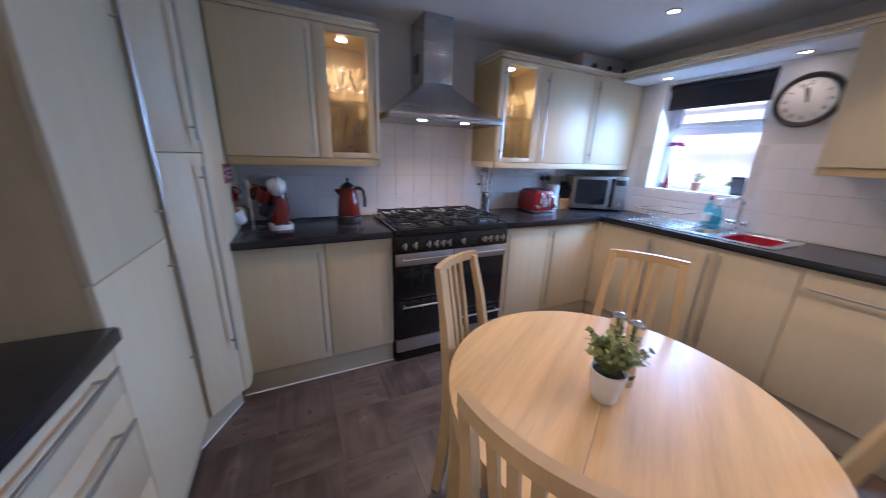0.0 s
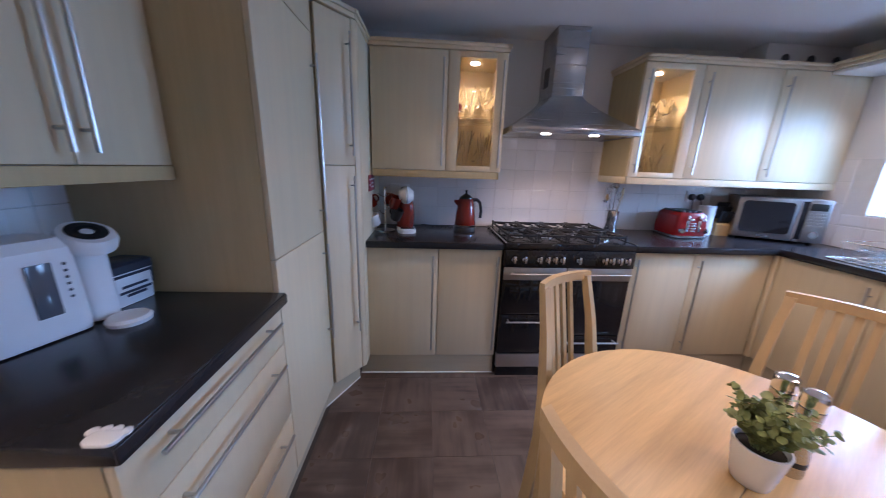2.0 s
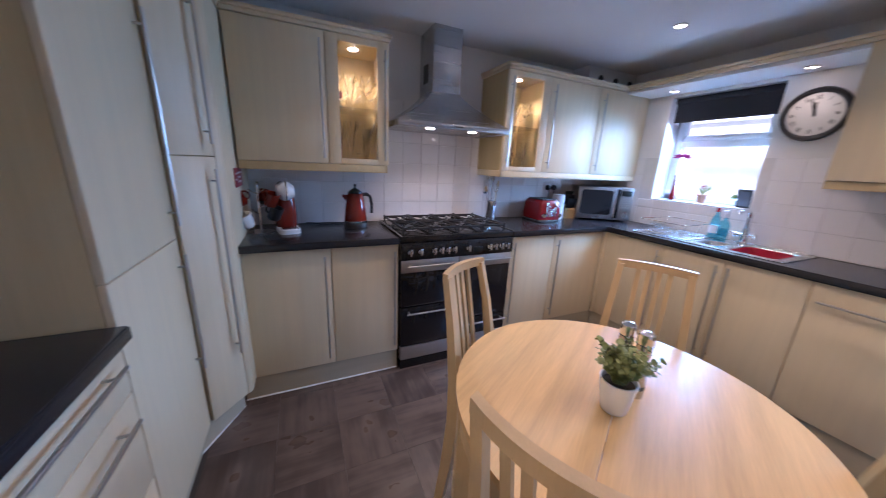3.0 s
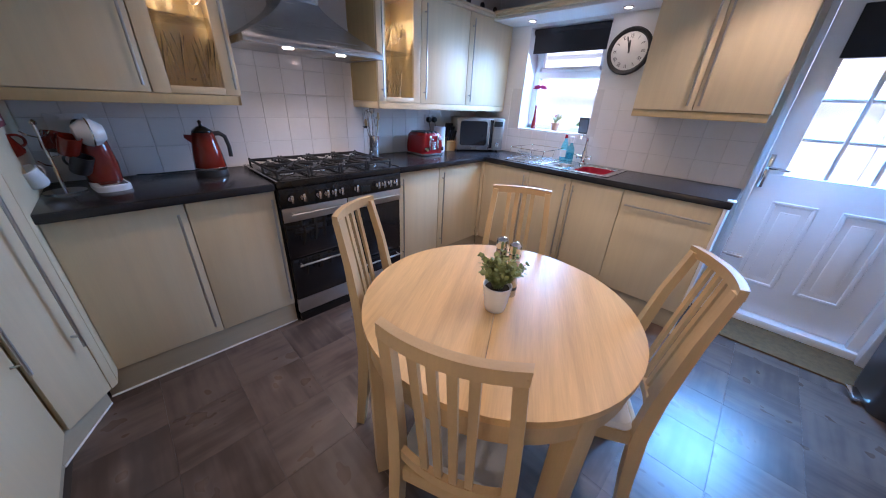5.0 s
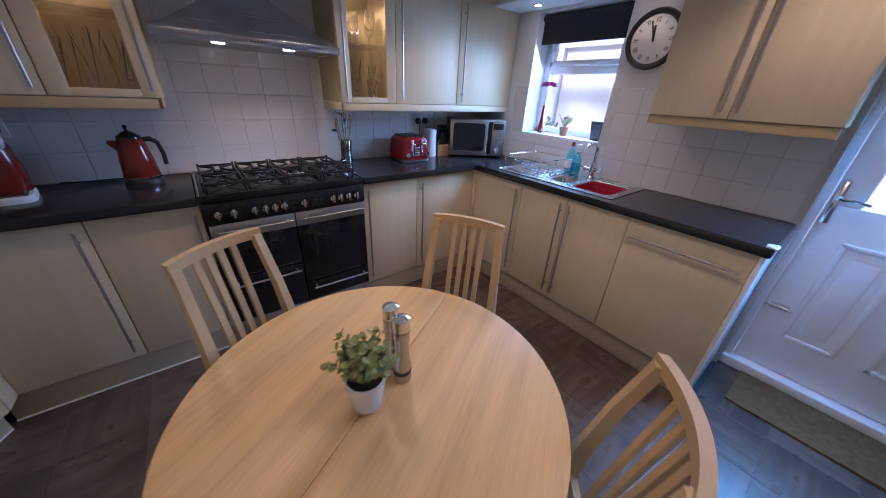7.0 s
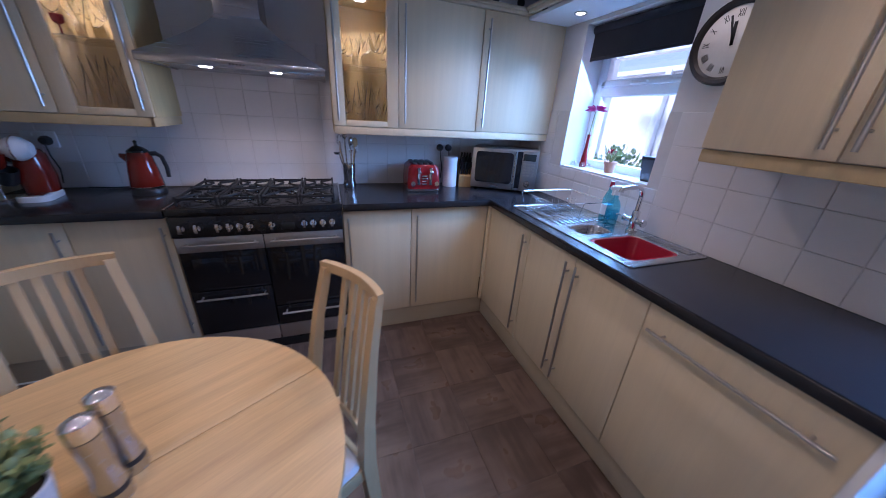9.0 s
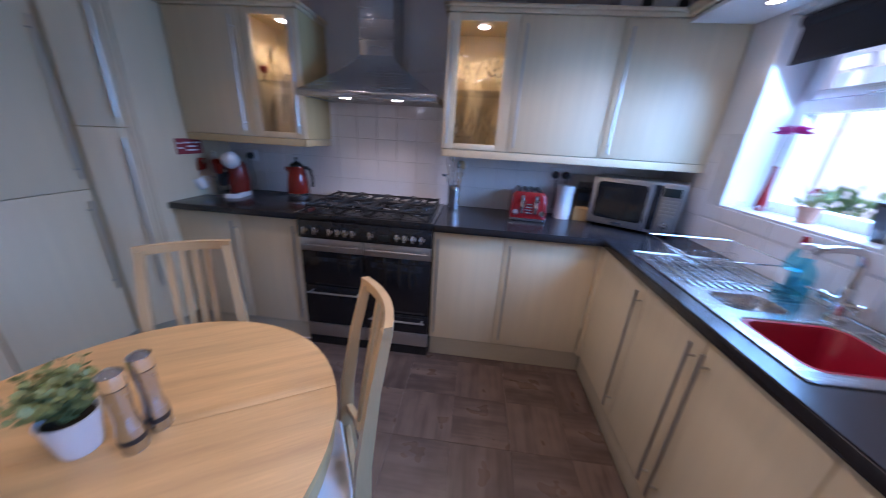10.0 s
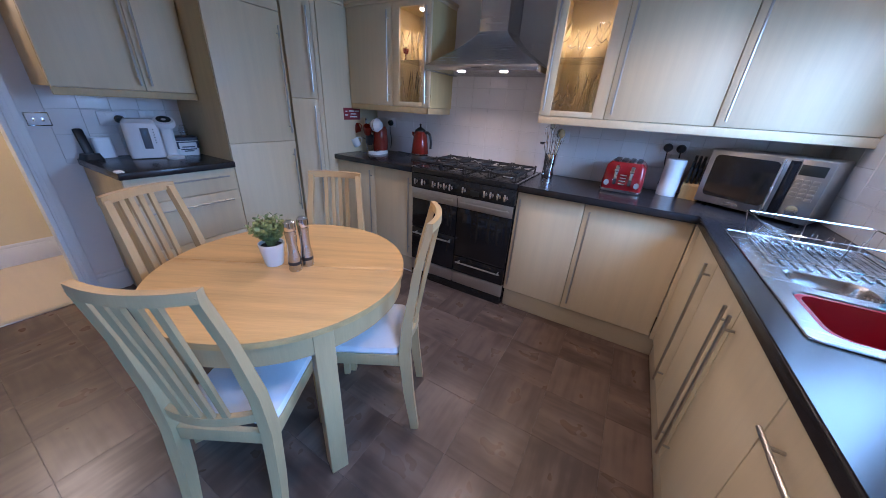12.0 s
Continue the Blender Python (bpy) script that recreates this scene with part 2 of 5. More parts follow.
def vinyl_material():
    """Taupe vinyl with soft brushed streaks along one way of each tile."""
    mat = bpy.data.materials.new("taupe_brushed_vinyl")
    mat.use_nodes = True
    n, l = mat.node_tree.nodes, mat.node_tree.links
    p = n["Principled BSDF"]
    tc, info = n.new("ShaderNodeTexCoord"), n.new("ShaderNodeObjectInfo")
    shift = n.new("ShaderNodeVectorMath")
    shift.operation = "SCALE"
    shift.inputs[0].default_value = (3.7, 5.3, 7.1)
    l.new(info.outputs["Random"], shift.inputs["Scale"])
    fields = []
    for scale, detail in (((2.5, 26.0, 1.0), 2.0), ((7.0, 9.0, 1.0), 2.0)):
        mp, nz = n.new("ShaderNodeMapping"), n.new("ShaderNodeTexNoise")
        mp.inputs["Scale"].default_value = scale
        nz.inputs["Scale"].default_value, nz.inputs["Detail"].default_value = 1.0, detail
        l.new(tc.outputs["Object"], mp.inputs["Vector"])
        l.new(shift.outputs[0], mp.inputs["Location"])
        l.new(mp.outputs[0], nz.inputs["Vector"])
        fields.append(nz.outputs[0])
    mean = n.new("ShaderNodeMath")
    mean.operation = "ADD"
    l.new(fields[0], mean.inputs[0])
    l.new(fields[1], mean.inputs[1])
    tone = n.new("ShaderNodeMath")
    tone.operation = "MULTIPLY_ADD"
    tone.inputs[1].default_value = 0.28
    l.new(info.outputs["Random"], tone.inputs[0])
    l.new(mean.outputs[0], tone.inputs[2])
    rng = n.new("ShaderNodeMapRange")
    rng.interpolation_type = "SMOOTHSTEP"
    rng.inputs[1].default_value, rng.inputs[2].default_value = 0.78, 1.5
    l.new(tone.outputs[0], rng.inputs[0])
    mix = n.new("ShaderNodeMix")
    mix.data_type = "RGBA"
    mix.inputs["A"].default_value, mix.inputs["B"].default_value = (0.064, 0.042, 0.033, 1), (0.146, 0.101, 0.078, 1)
    l.new(rng.outputs[0], mix.inputs["Factor"])
    l.new(mix.outputs["Result"], p.inputs["Base Color"])
    gl = n.new("ShaderNodeMapRange")
    gl.inputs[3].default_value, gl.inputs[4].default_value = 0.34, 0.24
    l.new(fields[1], gl.inputs[0])
    l.new(gl.outputs[0], p.inputs["Roughness"])
    return mat


VINYL_A = vinyl_material()
LAMINATE = material("pale_oak_laminate", (0.52, 0.44, 0.33), 0.4, vary=0.05, scale=(3, 30, 10), fine=150, spread=0.06)
HALLPAINT = material("cream_hall_paint", (0.74, 0.62, 0.38), 0.8, vary=0.03, scale=(2, 2, 2))
SEATRED = material("red_plastic_bowl", (0.30, 0.010, 0.025), 0.25, vary=0.05)
BLIND = material("black_blind_cloth", (0.02, 0.02, 0.026), 0.85, vary=0.15, scale=(8, 8, 8), fine=500, bump=0.0005)
MAT = material("brown_coir_mat", (0.15, 0.085, 0.033), 0.95, vary=0.35, scale=(30, 30, 30), fine=500, bump=0.003)
LEAF = material("green_leaf", (0.22, 0.26, 0.09), 0.5, vary=0.45, scale=(30, 30, 30), fine=100)
SHRUB = material("garden_leaf", (0.10, 0.20, 0.06), 0.6, vary=0.4, scale=(6, 6, 6), fine=60)
PETAL = material("magenta_petal", (0.42, 0.02, 0.16), 0.6, vary=0.2, scale=(30, 30, 30))
SOIL = material("dark_soil", (0.04, 0.03, 0.02), 0.95, vary=0.3, scale=(40, 40, 40), bump=0.003)
TERRACOTTA = material("terracotta", (0.42, 0.20, 0.13), 0.8, vary=0.1, scale=(20, 20, 20))
CERAMIC = material("white_ceramic", (0.80, 0.80, 0.79), 0.2, vary=0.02)
KNIFEWOOD = material("knife_block_wood", (0.46, 0.30, 0.13), 0.45, vary=0.15, scale=(30, 30, 3), fine=150)
PAPER = material("paper_towel", (0.84, 0.84, 0.85), 0.95, vary=0.03, scale=(20, 20, 20), fine=300, bump=0.001)
BLUEPLASTIC = material("navy_plastic", (0.03, 0.035, 0.06), 0.35, vary=0.08)
GREYPANEL = material("smoky_window", (0.10, 0.11, 0.13), 0.15, vary=0.05)
BINGREY = material("dark_grey_bin", (0.035, 0.036, 0.042), 0.3, vary=0.1)
DARKWOOD = material("clock_rim", (0.02, 0.018, 0.018), 0.35, vary=0.1)
DIAL = material("clock_dial", (0.66, 0.65, 0.62), 0.5, vary=0.05, scale=(15, 15, 15))
SIGNRED = material("red_sign", (0.28, 0.03, 0.04), 0.5, vary=0.08)
UNITINSIDE = material("pale_maple_inside", (0.56, 0.43, 0.21), 0.5, vary=0.08, scale=(20, 20, 2), fine=100)
GARDENWALL = material("pale_render", (0.82, 0.79, 0.77), 0.85, vary=0.12, scale=(2, 2, 2), fine=40)
PAVING = material("garden_paving", (0.42, 0.40, 0.37), 0.9, vary=0.2, scale=(3, 3, 3), fine=50)
GLASS = glassy("clear_glass", (0.97, 0.98, 0.98))
DRINKGLASS = glassy("drinking_glass", (0.985, 0.985, 0.98), 0.06, 0.85)
SOLIDGLASS = bpy.data.materials.new("cut_drinking_glass")
SOLIDGLASS.use_nodes = True
solid = SOLIDGLASS.node_tree.nodes.new("ShaderNodeBsdfGlass")
solid.inputs["Roughness"].default_value, solid.inputs["IOR"].default_value = 0.0, 1.2
SOLIDGLASS.node_tree.links.new(solid.outputs[0], SOLIDGLASS.node_tree.nodes["Material Output"].inputs[0])
BLUELIQUID = glassy("blue_washing_liquid", (0.45, 0.86, 0.95), 0.03)
LED = glowing("lamp_glow", (1.0, 0.93, 0.82), 18.0)
DISPLAY = material("dim_display", (0.012, 0.016, 0.015), 0.3, vary=0.0)
DARKFLOOR = material("dark_subfloor", (0.05, 0.042, 0.04), 0.6, vary=0.1)


# ---- large structure ----
TH = 0.28
DY0, DY1, DZ = -2.435, -3.305, 2.08               # rear door opening
WY0, WY1, WZ0, WZ1 = -0.572, -1.285, 1.155, 2.02   # window opening
HY0, HY1 = -2.25, -3.265                          # opening to the hall
XF, YF, XW = -1.02, -0.575, 1.876                 # door fronts: drawer run, cooker run, sink run
floor_ob = setting("floor", box((XL, YS, -0.15), (XR + TH, YB, FZ - 0.004)), DARKFLOOR, "dark brown streaked vinyl tile kitchen floor", "floor")
setting("hall_floor", box((XL - 1.6, YS, -0.15), (XL - 0.002, -1.3, FZ)), LAMINATE, "pale oak laminate hall floor", "floor")
setting("ceiling", box((XL - 1.6, YS, ZC), (XR + TH, YB + 0.12, ZC + 0.1)), CEILING, "white painted plaster ceiling", "ceiling")
north = setting("wall_north", box((XL - 0.12, YB, -0.1), (XR + TH, YB + 0.12, ZC)), PAINT, "off-white painted wall behind the cooker", "wall")
setting("wall_south", box((XL - 1.6, YS - 0.12, -0.1), (XR + TH, YS, ZC + 0.1)), PAINT, "plain off-white painted rear wall", "wall")
bm = bmesh.new()
for lo, hi in (((XR, WY0, -0.1), (XR + TH, YB, ZC)), ((XR, WY1, -0.1), (XR + TH, WY0, WZ0)), ((XR, WY1, WZ1), (XR + TH, WY0, ZC)), ((XR, DY0, -0.1), (XR + TH, WY1, ZC)),
               ((XR, DY1, DZ), (XR + TH, DY0, ZC)), ((XR, YS, -0.1), (XR + TH, DY1, ZC))):
    add_box(bm, lo, hi)
east = setting("wall_east", bm, PAINT, "off-white painted wall with window and back door", "wall")
bm = bmesh.new()
for lo, hi in (((XL - 0.12, HY0, -0.1), (XL, YB, ZC)), ((XL - 0.12, HY1, 2.05), (XL, HY0, ZC)), ((XL - 0.12, YS, -0.1), (XL, HY1, ZC))):
    add_box(bm, lo, hi)
west = setting("wall_west", bm, PAINT, "off-white painted wall with the opening to the hall", "wall")
setting("hall_wall", box((XL - 1.2, YS, -0.1), (XL - 1.08, -1.3, ZC)), HALLPAINT, "cream painted hall wall", "wall")
setting("hall_end_wall", box((XL - 1.6, -1.3, -0.1), (XL - 0.12, -1.18, ZC)), HALLPAINT, "cream painted hall end wall", "wall")


def profile_x(name, y0, y1, x, side, zs, mat, label):
    """A skirting that runs along y with a stepped top."""
    b = bmesh.new()
    add_box(b, (x, y0, FZ), (x + side * 0.018, y1, zs - 0.03), 0.002)
    add_box(b, (x, y0, zs - 0.03), (x + side * 0.011, y1, zs), 0.004)
    return setting(name, b, mat, label, "skirting board")


profile_x("baseboard_hall", YS, -1.3, XL - 1.08, 1, 0.14, SKIRT, "white moulded skirting board of the hall")
profile_x("baseboard_west", HY0 + 0.06, -2.03, XL, 1, 0.12, SKIRT, "white skirting board beside the drawers")
b = bmesh.new()
for y0, y1 in ((HY0, HY0 + 0.06), (HY1 - 0.06, HY1)):
    add_box(b, (XL, y0, FZ), (XL + 0.016, y1, 2.12), 0.004)
    add_box(b, (XL + 0.016, y0 + 0.012, FZ), (XL + 0.022, y1 - 0.03, 2.12), 0.003)
add_box(b, (XL, HY1, 2.05), (XL + 0.016, HY0, 2.12), 0.004)
setting("trim_hall_opening", b, SKIRT, "white gloss architrave round the hall opening", "architrave")
b = bmesh.new()
for y0, y1 in ((HY0 - 0.022, HY0), (HY1, HY1 + 0.022)):
    add_box(b, (XL - 0.13, y0, FZ), (XL + 0.002, y1, 2.05))
setting("trim_hall_lining", b, SKIRT, "white door lining of the hall opening", "door lining")
setting("trim_floor_bar", box((XL - 0.03, HY1 + 0.02, FZ), (XL + 0.015, HY0 - 0.02, FZ + 0.008), 0.003), NICKEL, "metal threshold bar between vinyl and laminate", "threshold")

# ---- window and what stands outside ----
win = setting("window_1", box((XR + 0.17, WY1, WZ0), (XR + 0.235, WY0, WZ0 + 0.06), 0.008), GLOSSWHITE, "white plastic kitchen window with a top light", "window")
for lo, hi in (((XR + 0.17, WY1, WZ1 - 0.06), (XR + 0.235, WY0, WZ1)), ((XR + 0.17, WY1, WZ0), (XR + 0.235, WY1 + 0.06, WZ1)), ((XR + 0.17, WY0 - 0.06, WZ0), (XR + 0.235, WY0, WZ1)),
               ((XR + 0.165, WY1 + 0.05, 1.62), (XR + 0.235, WY0 - 0.05, 1.69))):
    part("window_frame", box(lo, hi, 0.008), GLOSSWHITE, win)
b = bmesh.new()
for lo, hi in (((WY1 + 0.05, 1.675), (WY0 - 0.05, 1.715)), ((WY1 + 0.05, 1.95), (WY0 - 0.05, 1.975)), ((WY1 + 0.05, 1.675), (WY1 + 0.09, 1.975)), ((WY0 - 0.09, 1.675), (WY0 - 0.05, 1.975))):
    add_box(b, (XR + 0.155, lo[0], lo[1]), (XR + 0.2, hi[0], hi[1]), 0.008)
part("opening_sash", b, GLOSSWHITE, win)
part("window_catch", box((XR + 0.135, -0.98, 1.682), (XR + 0.158, -0.87, 1.70), 0.005), GLOSSWHITE, win)
for z0, z1 in ((WZ0 + 0.06, 1.62), (1.715, 1.95)):
    pane = part("pane", box((XR + 0.198, WY1 + 0.06, z0), (XR + 0.204, WY0 - 0.06, z1)), GLASS, win)
    pane.visible_shadow = False
setting("trim_window_sill", box((XR - 0.004, WY1 + 0.004, WZ0), (XR + 0.168, WY0 - 0.004, WZ0 + 0.012), 0.003), TILE, "white tiled window sill", "window sill")
b = box((XR + 0.05, WY1 + 0.02, 1.83), (XR + 0.053, WY0 - 0.02, 2.0))
add_box(b, (XR + 0.046, WY1 + 0.02, 1.818), (XR + 0.058, WY0 - 0.02, 1.836), 0.004)
bl = thing("roller_blind", pose(0, 0, 0), "black cloth roller blind rolled halfway down the window", "blind")
part("cloth", b, BLIND, bl)
part("roll", cyl((XR + 0.06, WY1 + 0.015, 1.99), (XR + 0.06, WY0 - 0.015, 1.99), 0.025, 16), BLIND, bl)

setting("ground", box((-60, -60, -0.25), (60, 60, -0.12)), PAVING, "grey paved garden yard", "ground")
fence = thing("garden_wall", pose(0, 0, 0), "pale rendered garden wall with timber posts", "wall")
part("wall_face", box((6.2, -9, -0.12), (6.4, 5, 2.3)), GARDENWALL, fence)
for k in range(8):
    part("post", box((6.1, -8.5 + 1.7 * k, -0.12), (6.2, -8.4 + 1.7 * k, 2.34), 0.01), GLOSSWHITE, fence)
part("coping", box((6.12, -9, 2.3), (6.48, 5, 2.38), 0.01), GLOSSWHITE, fence)
cano = thing("garden_canopy", pose(0, 0, 0), "white timber canopy with slim rafters over the yard", "canopy")
for k in range(14):
    part("rafter", box((XR + TH, -6.0 + 0.6 * k, 2.50), (5.2, -5.93 + 0.6 * k, 2.58)), GLOSSWHITE, cano)
part("beam", box((5.1, -6.2, 2.38), (5.25, 2.4, 2.5)), GLOSSWHITE, cano)
for y in (-5.6, -2.2, 1.9):
    part("canopy_post", box((5.13, y, -0.12), (5.22, y + 0.09, 2.38)), GLOSSWHITE, cano)


def leaves(n, spread, centre, size, rnd, flat=0.8, up=0.35):
    """Many small pointed leaves round a centre."""
    b = bmesh.new()
    for _ in range(n):
        d = Vector((rnd.gauss(0, 1), rnd.gauss(0, 1), rnd.gauss(0, 1)))
        d = d.normalized() * (0.35 + 0.65 * rnd.random() ** 0.5)
        p = Vector(centre) + Vector((d.x * spread[0], d.y * spread[1], d.z * spread[2]))
        s = size * rnd.uniform(0.6, 1.25)
        way = (d + Vector((rnd.uniform(-0.6, 0.6), rnd.uniform(-0.6, 0.6), rnd.uniform(-0.2, 0.8)))).normalized()
        side = way.cross(Vector((rnd.uniform(-1, 1), rnd.uniform(-1, 1), 1))).normalized()
        nrm = way.cross(side)
        a, c = b.verts.new(p), b.verts.new(p + way * s)
        l_, r_ = b.verts.new(p + way * s * 0.5 + side * s * 0.32 + nrm * s * 0.08), b.verts.new(p + way * s * 0.5 - side * s * 0.32 + nrm * s * 0.08)
        b.faces.new((a, l_, c)), b.faces.new((a, c, r_))
    return b


rnd = random.Random(5)
for x, y, h in ((4.9, -0.25, 1.25), (4.6, 0.9, 1.3), (5.3, -5.2, 1.4)):
    sh = thing("shrub", pose(x, y, -0.12), "leafy green garden shrub in the yard", "shrub", "garden shrubs")
    b = bmesh.new()
    for k in range(7):
        a = rnd.uniform(0, 6.28)
        add_tube(b, [(0, 0, 0), (0.1 * math.cos(a), 0.1 * math.sin(a), h * 0.4), (0.3 * math.cos(a), 0.3 * math.sin(a), h * 0.85)], 0.014, 5)
    part("stem", b, KNIFEWOOD, sh)
    part("foliage", leaves(900, (0.42, 0.42, h * 0.45), (0, 0, h * 0.55), 0.09, rnd), SHRUB, sh)

# ---- back door ----
door = setting("door_1", box((XR + 0.10, DY1 + 0.055, 0.03), (XR + 0.145, DY0 - 0.038, 1.035), 0.004), GLOSSWHITE, "white panelled back door with a gridded glass upper half", "door")
for lo, hi in (((DY1 + 0.055, 1.035), (DY1 + 0.16, 2.02)), ((DY0 - 0.152, 1.035), (DY0 - 0.038, 2.02)), ((DY1 + 0.16, 1.93), (DY0 - 0.152, 2.02))):
    part("door_rail", box((XR + 0.10, lo[0], lo[1]), (XR + 0.145, hi[0], hi[1]), 0.003), GLOSSWHITE, door)
gy0, gy1 = DY1 + 0.16, DY0 - 0.152
b = bmesh.new()
for k in (1, 2):
    y = gy0 + (gy1 - gy0) * k / 3
    add_box(b, (XR + 0.108, y - 0.011, 1.035), (XR + 0.137, y + 0.011, 1.93), 0.004)
for k in (1, 2, 3):
    z = 1.035 + 0.225 * k
    add_box(b, (XR + 0.110, gy0, z - 0.011), (XR + 0.135, gy1, z + 0.011), 0.004)
part("glazing_bar", b, GLOSSWHITE, door)
pane = part("pane", box((XR + 0.119, gy0, 1.035), (XR + 0.126, gy1, 1.93)), GLASS, door)
pane.visible_shadow = False
for y0, y1 in ((gy0 + 0.01, (gy0 + gy1) / 2 - 0.05), ((gy0 + gy1) / 2 + 0.05, gy1 - 0.01)):
    b = bmesh.new()
    for lo, hi in (((y0, 0.26), (y1, 0.285)), ((y0, 0.84), (y1, 0.865)), ((y0, 0.26), (y0 + 0.025, 0.865)), ((y1 - 0.025, 0.26), (y1, 0.865))):
        add_box(b, (XR + 0.088, lo[0], lo[1]), (XR + 0.102, hi[0], hi[1]), 0.006)
    add_box(b, (XR + 0.092, y0 + 0.06, 0.32), (XR + 0.102, y1 - 0.06, 0.80), 0.008)
    part("door_panel", b, GLOSSWHITE, door)
part("door_blind", box((XR + 0.085, gy0 - 0.02, 1.70), (XR + 0.094, gy1 + 0.02, 1.955), 0.003), BLIND, door, "black cloth blind rolled up on the door")
b = box((XR + 0.085, DY0 - 0.078, 0.94), (XR + 0.10, DY0 - 0.048, 1.16), 0.006)
add_tube(b, [(XR + 0.09, DY0 - 0.063, 1.075), (XR + 0.045, DY0 - 0.063, 1.075), (XR + 0.04, DY0 - 0.072, 1.075), (XR + 0.04, DY0 - 0.17, 1.07)], 0.009, 10)
part("door_handle", b, CHROME, door, "chrome lever handle on a long plate")
b = box((XR + 0.082, DY0 - 0.14, 0.42), (XR + 0.10, DY0 - 0.06, 0.45), 0.004)
add_cyl(b, (XR + 0.08, DY0 - 0.152, 0.435), (XR + 0.08, DY0 + 0.0, 0.435), 0.007, 8)
part("door_bolt", b, NICKEL, door)
b = bmesh.new()
for lo, hi in (((DY1, FZ), (DY1 + 0.053, DZ)), ((DY0 - 0.036, FZ), (DY0, DZ)), ((DY1, 2.025), (DY0, DZ))):
    add_box(b, (XR + 0.06, lo[0], lo[1]), (XR + 0.16, hi[0], hi[1]), 0.006)
part("door_frame", b, GLOSSWHITE, door)
part("door_sill", box((XR + 0.03, DY1, FZ), (XR + TH, DY0, 0.025), 0.006), GLOSSWHITE, door)
b = bmesh.new()
add_box(b, (XR - 0.016, DY0, FZ), (XR, DY0 + 0.004, 2.13), 0.001)
add_box(b, (XR - 0.016, DY1 - 0.055, FZ), (XR, DY1, 2.13), 0.004)
add_box(b, (XR - 0.016, DY1, DZ), (XR, DY0, 2.13), 0.004)
setting("trim_back_door", b, SKIRT, "white architrave round the back door", "architrave")
tagged(part("door_mat", box((2.11, -3.345, FZ), (XR + 0.03, -2.545, FZ + 0.014), 0.004), MAT), "brown coir door mat before the back door", "door mat")

# ---- kitchen units ----
def add_handle(bm, a, c, out, post=0.05):
    a, c, out = Vector(a), Vector(c), Vector(out)
    u = (c - a).normalized()
    add_cyl(bm, a + out, c + out, 0.006, 10)
    for p in (a + u * post, c - u * post):
        add_cyl(bm, p, p + out, 0.0045, 8)
    return bm


def unit(name, w, d, h, m, fronts, label, body=None, front=None, glass=False, hollow=False, open_top=False, category="kitchen unit", group=""):
    """A kitchen unit whose front looks along local -y; fronts: (x0, x1, z0, z1, handle), handle: (xa, za, xb, zb) or None."""
    t = thing(name, m, label, category, group)
    if hollow:
        b = bmesh.new()
        for lo, hi in (((0, -d, 0), (0.018, 0, h)), ((w - 0.018, -d, 0), (w, 0, h)), ((0.018, -d, 0), (w - 0.018, 0, 0.018)), ((0.018, -d, h - 0.018), (w - 0.018, 0, h)), ((0.018, -0.012, 0.018), (w - 0.018, 0, h - 0.018))):
            add_box(b, lo, hi)
        part("body", b, UNITINSIDE, t)
    elif open_top:
        b = bmesh.new()
        for lo, hi in (((0, -d, 0), (0.018, 0, h - 0.2)), ((w - 0.018, -d, 0), (w, 0, h - 0.2)), ((0.018, -d, 0), (w - 0.018, 0, 0.018)), ((0.018, -0.012, 0.018), (w - 0.018, 0, h)), ((0.018, -d, h - 0.06), (w - 0.018, -d + 0.015, h))):
            add_box(b, lo, hi)
        part("body", b, CARCASS, t)
    else:
        part("body", box((0, -d, 0), (w, 0, h), 0.001), body or CARCASS, t)
    for x0, x1, z0, z1, hd in fronts:
        g = 0.0018
        if glass:
            b = bmesh.new()
            f = 0.07
            for lo, hi in (((x0 + g, z0 + g), (x0 + f, z1 - g)), ((x1 - f, z0 + g), (x1 - g, z1 - g)), ((x0 + f, z0 + g), (x1 - f, z0 + 0.035)), ((x0 + f, z1 - 0.035), (x1 - f, z1 - g))):
                add_box(b, (lo[0], -d - 0.021, lo[1]), (hi[0], -d - 0.001, hi[1]), 0.0015)
            dr = part("door", b, front or CREAM, t, "cream frame with a clear glass pane")
            part("pane", box((x0 + f - 0.004, -d - 0.013, z0 + 0.03), (x1 - f + 0.004, -d - 0.009, z1 - 0.03)), GLASS, dr)
        else:
            dr = part("door" if not (hd and abs(hd[2] - hd[0]) > 0.1) else "drawer_front", box((x0 + g, -d - 0.021, z0 + g), (x1 - g, -d - 0.001, z1 - g), 0.0025), front or CREAM, t)
        if hd:
            part("handle", add_handle(bmesh.new(), (hd[0], -d - 0.02, hd[1]), (hd[2], -d - 0.02, hd[3]), (0, -0.03, 0)), NICKEL, dr, "satin metal bar handle")
    return t


ZP, ZD = 0.115, WT - 0.045        # top of the plinths, underside of the worktops
HZ0, HZ1 = 0.06, 0.722
BH = ZD - ZP
BASE = "cream slab-door base unit with a long bar handle"
D = -YF - 0.022
G = "base units along the walls"
unit("base_cabinet", 0.45, D, BH, pose(-0.862, 0, ZP), [(0, 0.45, 0, BH, (0.415, HZ0, 0.415, HZ1))], BASE, group=G)
unit("base_cabinet", 0.408, D, BH, pose(-0.411, 0, ZP), [(0, 0.408, 0, BH, (0.38, HZ0, 0.38, HZ1))], BASE, group=G)
unit("base_cabinet", 0.43, D, BH, pose(0.868, 0, ZP), [(0, 0.43, 0, BH, (0.03, HZ0, 0.03, HZ1))], BASE, group=G)
